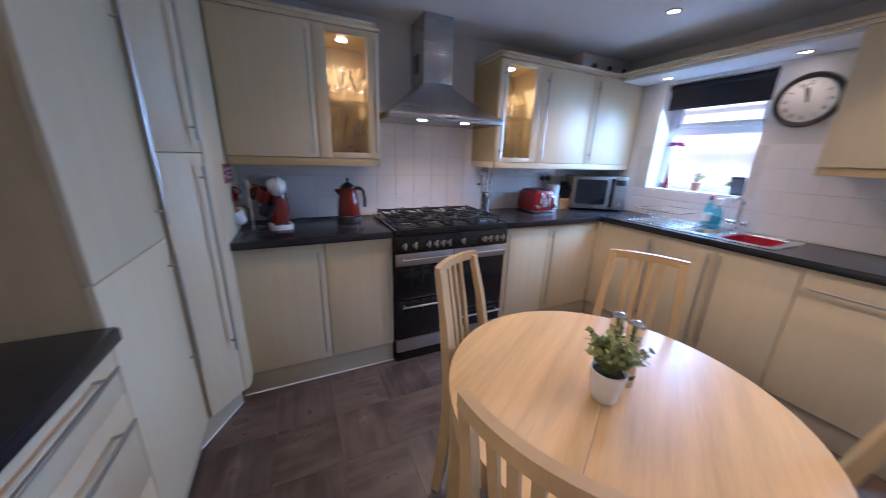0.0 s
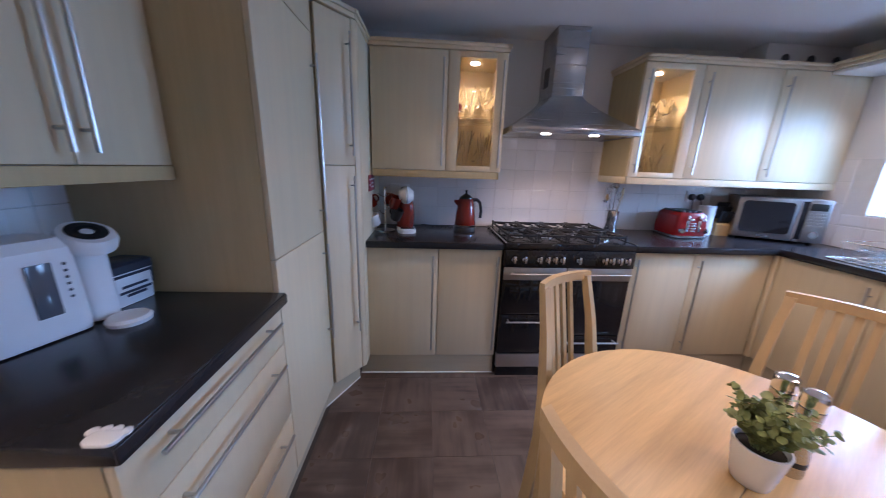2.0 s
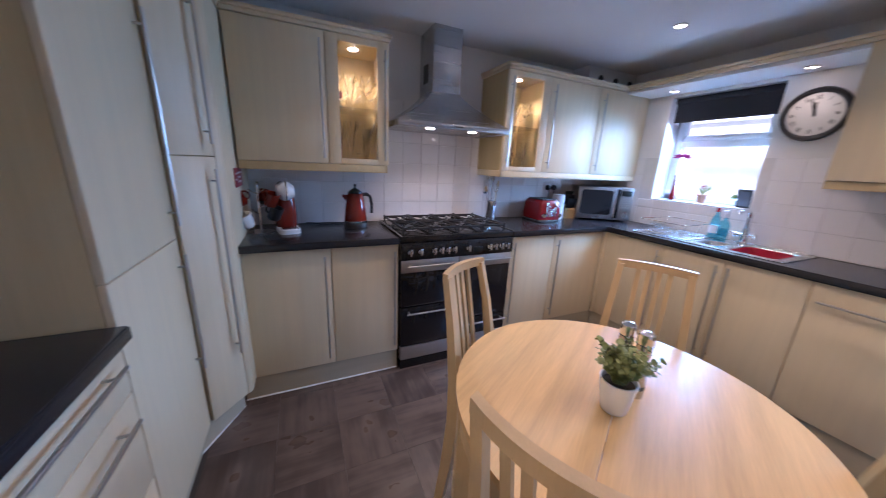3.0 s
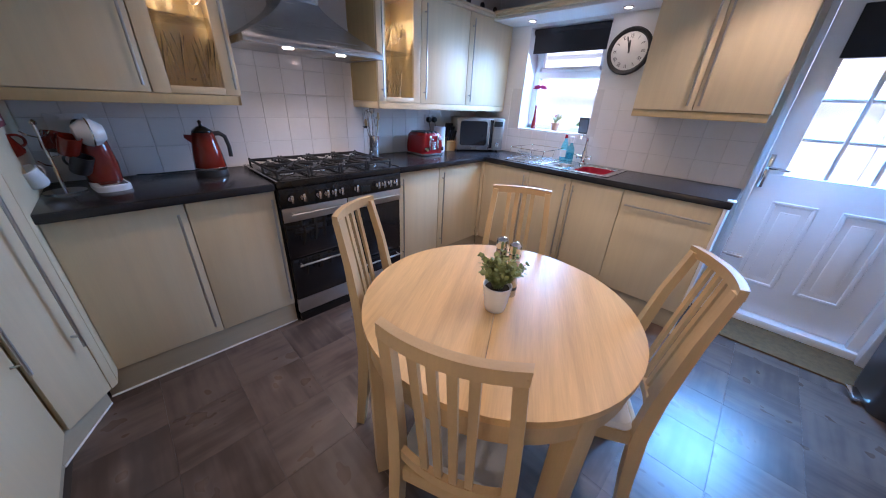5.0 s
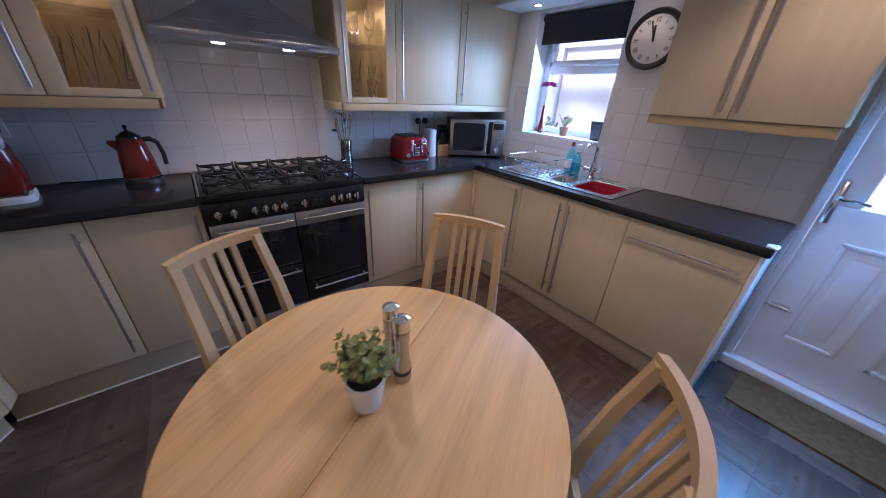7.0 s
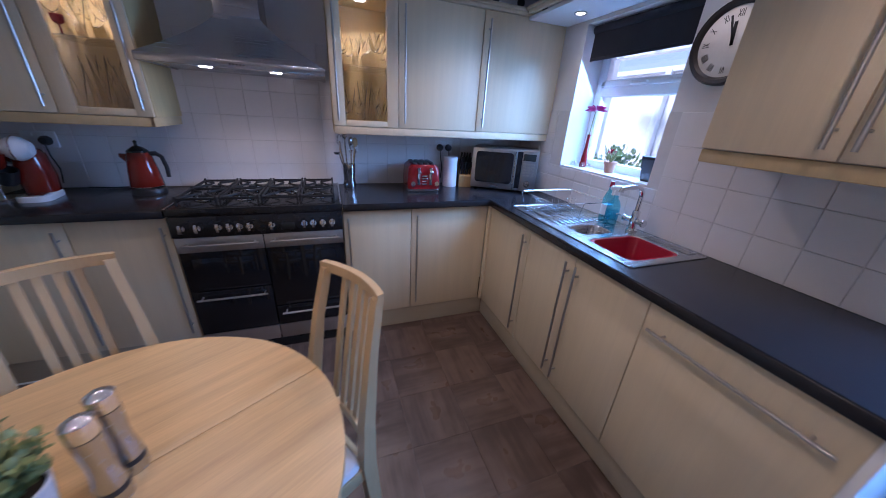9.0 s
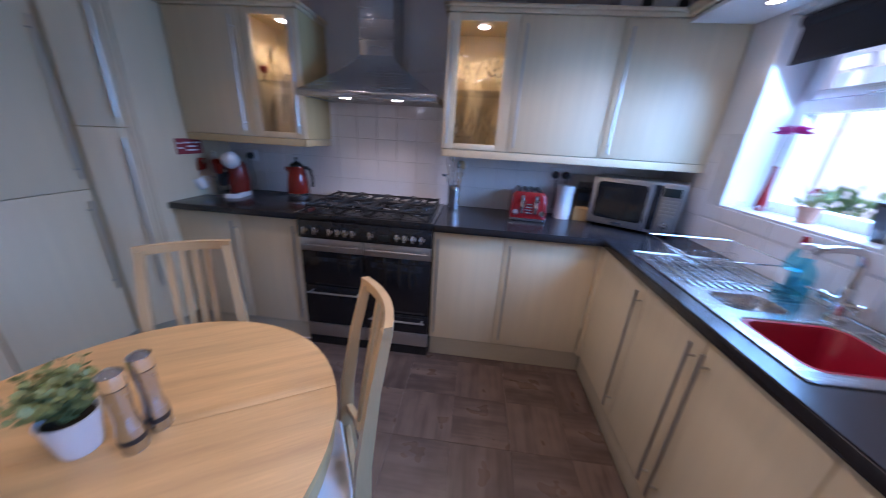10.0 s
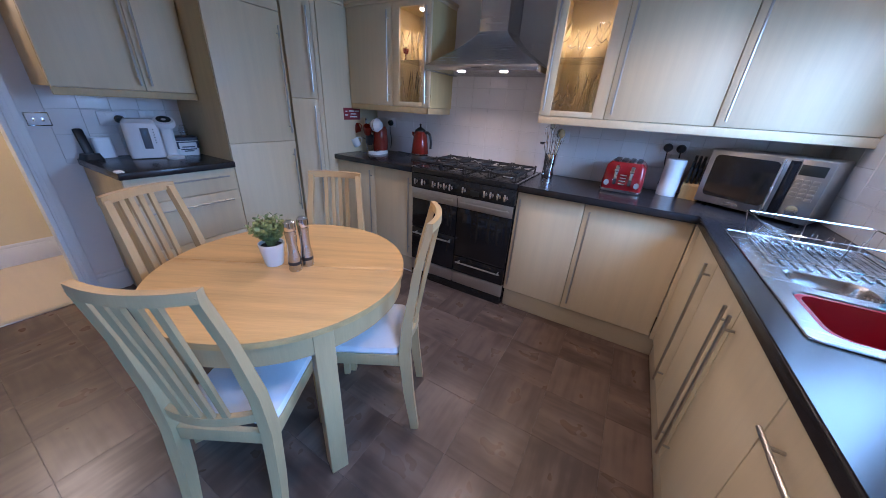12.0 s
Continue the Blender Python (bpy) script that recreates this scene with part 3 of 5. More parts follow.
unit("base_cabinet", 0.556, D, BH, pose(1.299, 0, ZP), [(0, 0.556, 0, BH, (0.035, HZ0, 0.035, HZ1))], "wide cream corner base unit beside the cooker", group=G)
DW = XR - 0.004 - XW - 0.022
RZ = -90
# sink run: local x runs along -y, front looks along -x
unit("base_cabinet", 0.483, DW, BH, pose(XR - 0.004, -0.602, ZP, 0, 0, RZ), [(0, 0.483, 0, BH, (0.453, HZ0, 0.453, HZ1))], "cream corner base unit under the drainer", open_top=True, group=G)
unit("base_cabinet", 0.374, DW, BH, pose(XR - 0.004, -1.086, ZP, 0, 0, RZ), [(0, 0.374, 0, BH, (0.342, HZ0, 0.342, HZ1))], "cream base unit under the sink", open_top=True, group=G)
unit("base_cabinet", 0.382, DW, BH, pose(XR - 0.004, -1.461, ZP, 0, 0, RZ), [(0, 0.382, 0, BH, (0.032, HZ0, 0.032, HZ1))], "cream base unit under the sink", open_top=True, group=G)
unit("dishwasher", 0.546, DW, BH, pose(XR - 0.004, -1.844, ZP, 0, 0, RZ), [(0, 0.546, 0, BH, (0.035, 0.665, 0.52, 0.665))], "integrated dishwasher behind a cream door", category="dishwasher")
tagged(part("end_panel", box((XW - 0.02, -2.411, FZ), (XR, -2.391, ZD), 0.002), GLOSSWHITE), "white end panel closing the sink run", "end panel")
tagged(part("corner_post", box((XW - 0.018, -0.60, ZP), (XW + 0.03, YF + 0.003, ZD), 0.001), CREAM), "cream corner post between the two runs", "corner post")
# drawers: local x runs along +y, front looks along +x
DD = XF - 0.022 - XL
dr = unit("drawer_unit", 0.625, DD, BH, pose(XL, -2.025, ZP, 0, 0, 90), [(0, 0.625, 0.605, BH, (0.06, BH - 0.05, 0.565, BH - 0.05)), (0, 0.625, 0.29, 0.605, (0.06, 0.545, 0.565, 0.545)), (0, 0.625, 0, 0.29, (0.06, 0.235, 0.565, 0.235))],
          "cream three-drawer unit with long bar handles", category="drawer unit")
# tall fridge housing and diagonal larder
TZ = 2.062
ft = thing("fridge_housing", pose(XL, -1.40, 0), "tall cream unit hiding an integrated fridge freezer", "tall unit")
part("body", box((0, 0.002, ZP), (DD, 0.532, TZ), 0.001), CARCASS, ft)
for z0, z1, ha, hb in ((ZP, 1.04, 0.45, 0.98), (1.04, 1.93, 1.10, 1.84), (1.93, TZ - 0.002, 0, 0)):
    d_ = part("door", box((DD + 0.001, 0.004, z0 + 0.002), (DD + 0.021, 0.53, z1 - 0.002), 0.0025), CREAM, ft)
    if ha:
        part("handle", add_handle(bmesh.new(), (DD + 0.02, 0.492, ha), (DD + 0.02, 0.492, hb), (0.03, 0, 0)), NICKEL, d_, "satin metal bar handle")
LA, LB = Vector((XF + 0.0, -0.866, 0)), Vector((-0.872, -0.675, 0))
lt = thing("larder_unit", pose(*LA), "tall cream diagonal larder unit in the corner", "tall unit")
part("body", extrude([(XL - LA.x, 0.0), (-0.03, 0.0), (LB.x - LA.x - 0.01, LB.y - LA.y + 0.02), (LB.x - LA.x - 0.003, 0.861), (XL - LA.x, 0.861)], ZP, TZ), CARCASS, lt)
u = (LB - LA).normalized()
ang = math.degrees(math.atan2(u.y, u.x))
L = (LB - LA).length
for z0, z1, ha, hb in ((ZP, 1.368, 0.40, 1.315), (1.368, TZ - 0.002, 1.42, 1.99)):
    d_ = part("door", box((0.012, -0.006, z0 + 0.002), (L - 0.03, 0.014, z1 - 0.002), 0.0025), CREAM, lt, m=pose(0, 0, 0, 0, 0, ang))
    part("handle", add_handle(bmesh.new(), (L - 0.06, -0.006, ha), (L - 0.06, -0.006, hb), (0, -0.03, 0)), NICKEL, d_, "satin metal bar handle")
part("edge_post", extrude([(L - 0.028, -0.008), (L + 0.006, -0.008), (L + 0.006, 0.02), (L - 0.028, 0.02)], ZP, TZ, 0.002), CREAM, lt, m=pose(0, 0, 0, 0, 0, ang))
part("side_panel", box((LB.x - LA.x - 0.002, LB.y - LA.y + 0.01, ZP), (LB.x - LA.x + 0.010, 0.859, TZ), 0.001), CREAM, lt)

# wall units
UZ0, UZ1, UD = 1.355, 2.06, 0.345
UH = UZ1 - UZ0
W = "cream slab-door wall unit with a long bar handle"
GW = "wall units"
HU = (0.03, UH - 0.05)
unit("wall_cabinet", 0.475, UD, UH, pose(-0.852, -0.002, UZ0), [(0, 0.475, 0, UH, (0.447, HU[0], 0.447, HU[1]))], W, group=GW)
gu1 = unit("glass_cabinet", 0.365, UD, UH, pose(-0.376, -0.002, UZ0), [(0, 0.365, 0, UH, (0.337, HU[0], 0.337, HU[1]))], "lit glass-fronted wall unit holding wine glasses", glass=True, hollow=True, category="display cabinet", group="glass wall units")
gu2 = unit("glass_cabinet", 0.395, UD, UH, pose(0.862, -0.002, UZ0), [(0, 0.395, 0, UH, (0.03, HU[0], 0.03, HU[1]))], "lit glass-fronted wall unit holding drinking glasses", glass=True, hollow=True, category="display cabinet", group="glass wall units")
unit("wall_cabinet", 0.54, UD, UH, pose(1.258, -0.002, UZ0), [(0, 0.54, 0, UH, (0.035, HU[0], 0.035, HU[1]))], W, group=GW)
unit("wall_cabinet", XR - 1.802, UD, UH, pose(1.799, -0.002, UZ0), [(0, XR - 1.802, 0, UH, (0.035, HU[0], 0.035, HU[1]))], W, group=GW)
unit("wall_cabinet", 0.715, 0.31, UH - 0.035, pose(XR - 0.003, -1.69, UZ0 + 0.035, 0, 0, RZ), [(0, 0.345, 0, UH - 0.035, (0.315, HU[0], 0.315, HU[1])), (0.345, 0.715, 0, UH - 0.035, (0.375, HU[0], 0.375, HU[1]))], "cream two-door wall unit beside the back door", group=GW)
unit("wall_cabinet", 0.69, 0.335, UH, pose(XL, -2.092, UZ0 - 0.003, 0, 0, 90), [(0, 0.41, 0, UH, (0.383, HU[0], 0.383, HU[1])), (0.41, 0.69, 0, UH, (0.438, HU[0], 0.438, HU[1]))], "cream two-door wall unit above the drawers", group=GW)


def moulding(name, pts, z0, z1, out, label, mat, closed=False):
    """A cornice or pelmet: a small section swept along plan points."""
    b = bmesh.new()
    for (x0, y0), (x1, y1) in zip(pts, pts[1:]):
        d_ = Vector((x1 - x0, y1 - y0, 0))
        ln = d_.length
        m = Matrix.Translation((x0, y0, 0)) @ Matrix.Rotation(math.atan2(d_.y, d_.x), 4, "Z")
        if out > 0:
            add_box(b, (-out * 0.5, -out * 0.5, z0), (ln + out * 0.5, 0.016, z0 + (z1 - z0) * 0.5), 0.003, m)
            add_box(b, (-out, -out, z0 + (z1 - z0) * 0.5), (ln + out, 0.016, z1), 0.006, m)
        else:
            add_box(b, (0, 0, z0), (ln, 0.018, z1), 0.003, m)
    return tagged(part(name, b, mat), label, "cornice" if out > 0 else "pelmet")


yf = -UD - 0.024
moulding("cornice", [(-0.85, yf), (-0.016, yf), (-0.016, 0)], UZ1 + 0.001, UZ1 + 0.042, 0.02, "cream moulded cornice along the wall units", CREAM)
moulding("cornice", [(0.86, 0), (0.86, yf), (XR, yf)], UZ1 + 0.001, UZ1 + 0.042, 0.02, "cream moulded cornice along the wall units", CREAM)
moulding("cornice", [(XF + 0.02, -1.40), (XF + 0.012, -0.866), (LB.x + 0.002, LB.y - 0.01), (LB.x + 0.012, yf - 0.03)], TZ + 0.001, TZ + 0.042, 0.02, "cream moulded cornice along the tall units", CREAM)
moulding("cornice", [(2.083, -0.42), (2.083, -2.40)], UZ1 + 0.001, UZ1 + 0.042, 0.02, "cream moulded cornice bridging the window", CREAM)
moulding("cornice", [(XL + 0.375, -2.092), (XL + 0.375, -1.40)], UZ1 + 0.001, UZ1 + 0.042, 0.02, "cream moulded cornice above the drawers", CREAM)
# three pelmets take the darker carcass tone, the one right of the cooker stays cream
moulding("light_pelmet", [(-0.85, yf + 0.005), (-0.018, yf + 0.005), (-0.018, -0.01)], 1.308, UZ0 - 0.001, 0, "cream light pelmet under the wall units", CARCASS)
moulding("light_pelmet", [(0.862, -0.01), (0.862, yf + 0.005), (XR - 0.004, yf + 0.005)], 1.308, UZ0 - 0.001, 0, "cream light pelmet under the wall units", CREAM)
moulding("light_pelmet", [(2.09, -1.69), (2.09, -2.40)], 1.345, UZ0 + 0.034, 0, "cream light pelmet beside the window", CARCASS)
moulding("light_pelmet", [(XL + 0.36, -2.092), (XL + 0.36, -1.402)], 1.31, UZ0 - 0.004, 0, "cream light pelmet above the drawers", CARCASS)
tagged(part("window_bulkhead", box((2.105, -1.683, UZ1 - 0.02), (XR - 0.003, -0.372, UZ1), 0.002), CEILING), "white soffit board with spotlights above the window", "soffit")

# plinths
PL = material("cream_plinth", (0.47, 0.40, 0.28), 0.5, vary=0.06, scale=(2, 20, 20), fine=120)
for lo, hi in (((-0.925, -0.55, FZ), (-0.003, -0.532, ZP)), ((0.872, -0.55, FZ), (XW + 0.025, -0.532, ZP)), ((XW + 0.025, -2.391, FZ), (XW + 0.043, -0.55, ZP)), ((XF - 0.068, -2.02, FZ), (XF - 0.05, -0.875, ZP))):
    tagged(part("plinth", box(lo, hi, 0.002), PL), "cream plinth board along the floor", "plinth")
tagged(part("plinth", extrude([(XF - 0.05, -0.875), (-0.925, -0.60), (-0.94, -0.585), (XF - 0.068, -0.86)], FZ, ZP, 0.001), PL), "pale plinth board under the diagonal larder", "plinth")
tagged(part("plinth", box((XL + 0.03, -2.02, FZ), (XF - 0.069, -2.002, ZP), 0.002), PL), "cream plinth return of the drawer unit", "plinth")

for x0_, y0_, x1_, y1_ in ((-0.925, -0.553, -0.003, -0.553), (XF - 0.05, -0.875, -0.927, -0.602)):
    tagged(part("plinth_bead", tube([(x0_, y0_, FZ + 0.004), (x1_, y1_, FZ + 0.004)], 0.005, 8), SKIRT), "thin white sealing bead where plinth meets floor", "bead", "beads along the plinths")

# worktops
def worktop(poly, front, label):
    top = tagged(part("worktop", extrude(poly, WT - 0.043, WT, 0.006), WORKTOP), label, "worktop")
    worktop_edge(top, *front)
    return top


def worktop_edge(top, p, q):
    """The rounded front edge of a worktop."""
    out = 0.004
    (xa, ya), (xb, yb) = p, q
    lo, hi = (min(xa, xb) - out, min(ya, yb) - out, WT - 0.040), (max(xa, xb) + out, max(ya, yb) + out, WT - 0.004)
    part("front_edge", box(lo, hi, 0.0035), WORKTOP, top, "rounded black front edge")


worktop([(-0.866, -0.60), (-0.004, -0.60), (-0.004, -0.002), (-0.866, -0.002)], ((-0.862, -0.60), (-0.008, -0.60)), "black laminate worktop with kettle and mugs")
# the L-shaped worktop, left open over the sink
SX0, SX1, SY0, SY1 = 1.945, 2.372, -1.672, -0.80
b = grid_slab((0.872, 1.854, SX0, SX1, XR - 0.002), (-2.418, SY0, SY1, -0.60, -0.002), lambda c, r: not (c == 0 and r < 3) and not (c == 2 and r == 1), WT - 0.043, WT)
big_top = tagged(part("worktop", b, WORKTOP), "black laminate L-shaped worktop round the sink", "worktop")
worktop_edge(big_top, (0.876, -0.60), (1.85, -0.60))
worktop_edge(big_top, (1.854, -0.606), (1.854, -2.414))
worktop_edge(big_top, (1.86, -2.418), (XR - 0.006, -2.418))
worktop([(XL + 0.002, -2.04), (XF + 0.025, -2.04), (XF + 0.025, -1.402), (XL + 0.002, -1.402)], ((XF + 0.025, -2.036), (XF + 0.025, -1.408)), "black laminate worktop over the drawers")

# ---- range cooker ----
CW = 0.866
ck = thing("range_cooker", pose(0.002, -0.004, 0), "black and steel dual-fuel range cooker with gas hob", "cooker")
part("body", box((0.004, -0.56, 0.0), (CW - 0.004, 0, WT - 0.03), 0.003), BLACKENAMEL, ck)
part("plinth", box((0.01, -0.585, FZ), (CW - 0.01, -0.53, 0.05), 0.003), BLACKENAMEL, ck)
part("hob_tray", box((0, -0.60, WT - 0.035), (CW, 0, WT + 0.006), 0.006), BLACKENAMEL, ck)
for x in (0, CW - 0.012):
    part("hob_edge", box((x, -0.60, WT + 0.005), (x + 0.012, -0.01, WT + 0.012), 0.003), STEEL, ck, "steel edge strip")
part("control_panel", box((0.004, -0.607, 0.775), (CW - 0.004, -0.56, WT - 0.036), 0.006), BLACKENAMEL, ck)
for f in (0.065, 0.145, 0.255, 0.315, 0.37, 0.425, 0.55, 0.745, 0.80, 0.86, 0.92):
    x = f * CW + 0.005
    b = cyl((x, -0.606, 0.83), (x, -0.622, 0.83), 0.019, 16, 0.017)
    add_box(b, (x - 0.008, -0.644, 0.808), (x + 0.008, -0.618, 0.857), 0.004)
    part("knob", b, CHROME, ck, "brushed metal control knob")
part("clock_display", box((0.61 * CW, -0.609, 0.795), (0.69 * CW, -0.606, 0.835), 0.001), DISPLAY, ck)
mid = CW * 0.49
for x0, x1, zl in ((0.008, mid - 0.003, 0.44), (mid + 0.003, CW - 0.008, 0.285)):
    d_ = part("oven_door", box((x0, -0.592, zl), (x1, -0.561, 0.77), 0.004), BLACKGLASS, ck, "black glass oven door")
    part("steel_strip", box((x0, -0.597, 0.685), (x1, -0.5925, 0.77), 0.001), OVENSTEEL, d_)
    part("handle", add_handle(bmesh.new(), (x0 + 0.035, -0.595, 0.735), (x1 - 0.02, -0.595, 0.735), (0, -0.035, 0), 0.02), OVENSTEEL, d_)
    part("inner_window", box((x0 + 0.05, -0.5945, zl + 0.06), (x1 - 0.05, -0.5925, 0.645), 0.001), BLACKGLASS, d_)
    d_ = part("lower_door", box((x0, -0.592, 0.14), (x1, -0.561, zl - 0.005), 0.004), BLACKGLASS, ck, "black lower oven door")
    part("handle", add_handle(bmesh.new(), (x0 + 0.035, -0.592, zl - 0.04), (x1 - 0.02, -0.592, zl - 0.04), (0, -0.04, 0), 0.02), OVENSTEEL, d_)
    part("kick_panel", box((x0, -0.592, 0.035), (x1, -0.561, 0.136), 0.003), OVENSTEEL, ck)
for k in range(4):
    gx = 0.03 + k * (CW - 0.06) / 4
    gw = (CW - 0.06) / 4 - 0.008
    for yb in ((-0.16, -0.41) if k != 2 else (-0.285,)):
        cx, r = gx + gw / 2, (0.032 if k != 2 else 0.055)
        b = lathe([(r + 0.018, 0), (r + 0.018, 0.006), (r, 0.012), (r, 0.02), (r * 0.4, 0.023)], (cx, yb, WT + 0.006), 20)
        bn = part("burner", b, CHROME, ck, "round gas burner")
        part("burner_cap", lathe([(r * 0.8, 0), (r * 0.8, 0.006), (r * 0.5, 0.009)], (cx, yb, WT + 0.026), 20), BLACKENAMEL, bn)
    b = bmesh.new()
    z = WT + 0.034
    for lo, hi in (((gx, -0.535), (gx + gw, -0.525)), ((gx, -0.045), (gx + gw, -0.035)), ((gx, -0.535), (gx + 0.01, -0.035)), ((gx + gw - 0.01, -0.535), (gx + gw, -0.035)), ((gx, -0.29), (gx + gw, -0.28))):
        add_box(b, (*lo, z), (*hi, z + 0.014), 0.003)
    for yb in (-0.16, -0.41):
        for a in range(4):
            t_ = math.radians(45 + 90 * a)
            add_tube(b, [(gx + gw / 2 + 0.025 * math.cos(t_), yb + 0.025 * math.sin(t_), z + 0.012), (gx + gw / 2 + (gw / 2 - 0.004) * math.copysign(1, math.cos(t_)), yb + 0.12 * math.copysign(1, math.sin(t_)), z + 0.008)], 0.007, 6)
    for x in (gx + 0.005, gx + gw - 0.005):
        for y in (-0.53, -0.285, -0.04):
            add_box(b, (x - 0.006, y - 0.006, WT + 0.006), (x + 0.006, y + 0.006, z + 0.022), 0.003)
    part("pan_support", b, CASTIRON, ck, "black cast-iron pan support")

# ---- cooker hood ----
hd = thing("cooker_hood", pose(0.425, 0, 0), "brushed steel chimney cooker hood with two lit lamps", "cooker hood")
HB = 1.603
b = bmesh.new()
rings = []
for k in range(11):
    f = k / 10
    g = (1 - f) ** 1.3
    hx, dy, z = 0.105 + 0.305 * g, 0.262 + 0.215 * g, HB + 0.035 + 0.225 * f
    rings.append([b.verts.new(p) for p in ((-hx, -0.003, z), (-hx, -dy, z), (hx, -dy, z), (hx, -0.003, z))])
for a, c in zip(rings, rings[1:]):
    for k in range(4):
        b.faces.new((a[k], a[(k + 1) % 4], c[(k + 1) % 4], c[k]))
part("canopy", b, STEEL, hd)
b = bmesh.new()
add_box(b, (-0.41, -0.478, HB), (0.41, -0.462, HB + 0.036), 0.003)
for sx in (-1, 1):
    add_box(b, (sx * 0.41, -0.463, HB), (sx * 0.394, -0.003, HB + 0.036), 0.003)
part("rim", b, STEEL, hd)
part("filter_panel", box((-0.394, -0.462, HB + 0.006), (0.394, -0.003, HB + 0.012)), STEEL, hd)
part("chimney", box((-0.105, -0.262, HB + 0.258), (0.105, -0.003, ZC - 0.002), 0.003), STEEL, hd)
part("vent_slot", box((-0.1065, -0.17, HB + 0.33), (-0.104, -0.08, HB + 0.45)), BLACKPLASTIC, hd)
b = bmesh.new()
for k in range(5):
    add_cyl(b, (-0.03 + 0.015 * k, -0.478, HB + 0.018), (-0.03 + 0.015 * k, -0.482, HB + 0.018), 0.004, 8)
part("button", b, BLACKPLASTIC, hd)
for x in (-0.16, 0.16):
    part("hood_lamp", cyl((x, -0.38, HB + 0.001), (x, -0.38, HB + 0.0055), 0.027, 20), LED, hd, "lit round hood lamp")

# ---- lamps that the ceiling, soffit and cabinets hold ----
def downlight(x, y, z, r=0.04):
    t = thing("downlight", pose(x, y, z), "small round recessed spotlight, lit", "ceiling light", "recessed spotlights")
    part("ring", lathe([(r * 0.72, 0.0), (r * 0.72, -0.005), (r, -0.006), (r, 0.0)], (0, 0, 0), 24), NICKEL, t)
    part("bulb", cyl((0, 0, -0.0015), (0, 0, -0.004), r * 0.68, 20), LED, t)
    return t


# the last four fittings are added to go with their unseen lamps
for x, y in CEILING_SPOTS:
    downlight(x, y, ZC - 0.001)
for y in (-0.66, -1.43):
    downlight(2.27, y, UZ1 - 0.021, 0.035)
for gu, gw in ((gu1, 0.365), (gu2, 0.395)):
    part("cabinet_lamp", cyl((gw / 2, -0.2, UH - 0.024), (gw / 2, -0.2, UH - 0.019), 0.028, 20), LED, gu, "lit round cabinet lamp")
    part("glass_shelf", box((0.02, -UD + 0.03, 0.33), (gw - 0.02, -0.02, 0.337), 0.001), DRINKGLASS, gu, "clear glass shelf")


def wine_glass(x, y, z, h, r, kind):
    if kind == "wine":
        prof = [(0.0, 0), (r * 0.85, 0.001), (r * 0.85, 0.003), (0.005, 0.008), (0.004, h * 0.45), (r * 0.6, h * 0.52), (r, h * 0.7), (r * 0.85, h)]
    elif kind == "flute":
        prof = [(0.0, 0), (r * 0.9, 0.001), (r * 0.9, 0.003), (0.004, 0.008), (0.004, h * 0.35), (r * 0.7, h * 0.5), (r * 0.8, h)]
    else:
        prof = [(0.0, 0), (r * 0.85, 0.0), (r, h)]
    t = part("drinking_glass", lathe(prof + [(prof[-1][0] - 0.002, h), (0.0, h * 0.6 if kind != "tumbler" else 0.012)], (0, 0, 0), 16), SOLIDGLASS, None, m=pose(x, y, z))
    return tagged(t, {"wine": "stemmed clear wine glass in the lit cabinet", "flute": "tall clear champagne flute in the lit cabinet", "tumbler": "clear straight tumbler in the lit cabinet"}[kind], "glass", "glasses in the lit cabinets")


rg = random.Random(11)
for x0, w in ((-0.376, 0.365), (0.862, 0.395)):
    for k in range(9):
        x, y = x0 + 0.05 + k * (w - 0.10) / 8, (-0.25, -0.17, -0.09)[k % 3]
        wine_glass(x, y + rg.uniform(-0.015, 0.015), UZ0 + 0.337, rg.choice((0.15, 0.18, 0.20)), 0.036, "tumbler" if k == 3 else "wine")
        wine_glass(x, y + rg.uniform(-0.015, 0.015), UZ0 + 0.018, rg.choice((0.13, 0.21, 0.25)), 0.033, rg.choice(("flute", "tumbler", "wine")))
tagged(part("goblet", lathe([(0.0, 0), (0.02, 0.002), (0.004, 0.008), (0.004, 0.04), (0.02, 0.05), (0.023, 0.08), (0.021, 0.08), (0.0, 0.05)], (0, 0, 0), 16), RED, None, m=pose(-0.30, -0.285, UZ0 + 0.337)), "red glass goblet in the lit cabinet", "glass")

# ---- sink ----
def rrect(x0, x1, y0, y1, r, z, n=6):
    pts = []
    for cx, cy, a0 in ((x1 - r, y1 - r, 0), (x0 + r, y1 - r, 90), (x0 + r, y0 + r, 180), (x1 - r, y0 + r, 270)):
        for k in range(n + 1):
            a = radians(a0 + 90 * k / n)
            pts.append((cx + r * math.cos(a), cy + r * math.sin(a), z))
    return pts


def loft(rings, cap0=False, cap1=False):
    b = bmesh.new()
    rs = [[b.verts.new(p) for p in ring] for ring in rings]
    for a, c in zip(rs, rs[1:]):
        n = len(a)
        for k in range(n):
            b.faces.new((a[k], a[(k + 1) % n], c[(k + 1) % n], c[k]))
    if cap0:
        b.faces.new(rs[0][::-1])
    if cap1:
        b.faces.new(rs[-1])
    return b


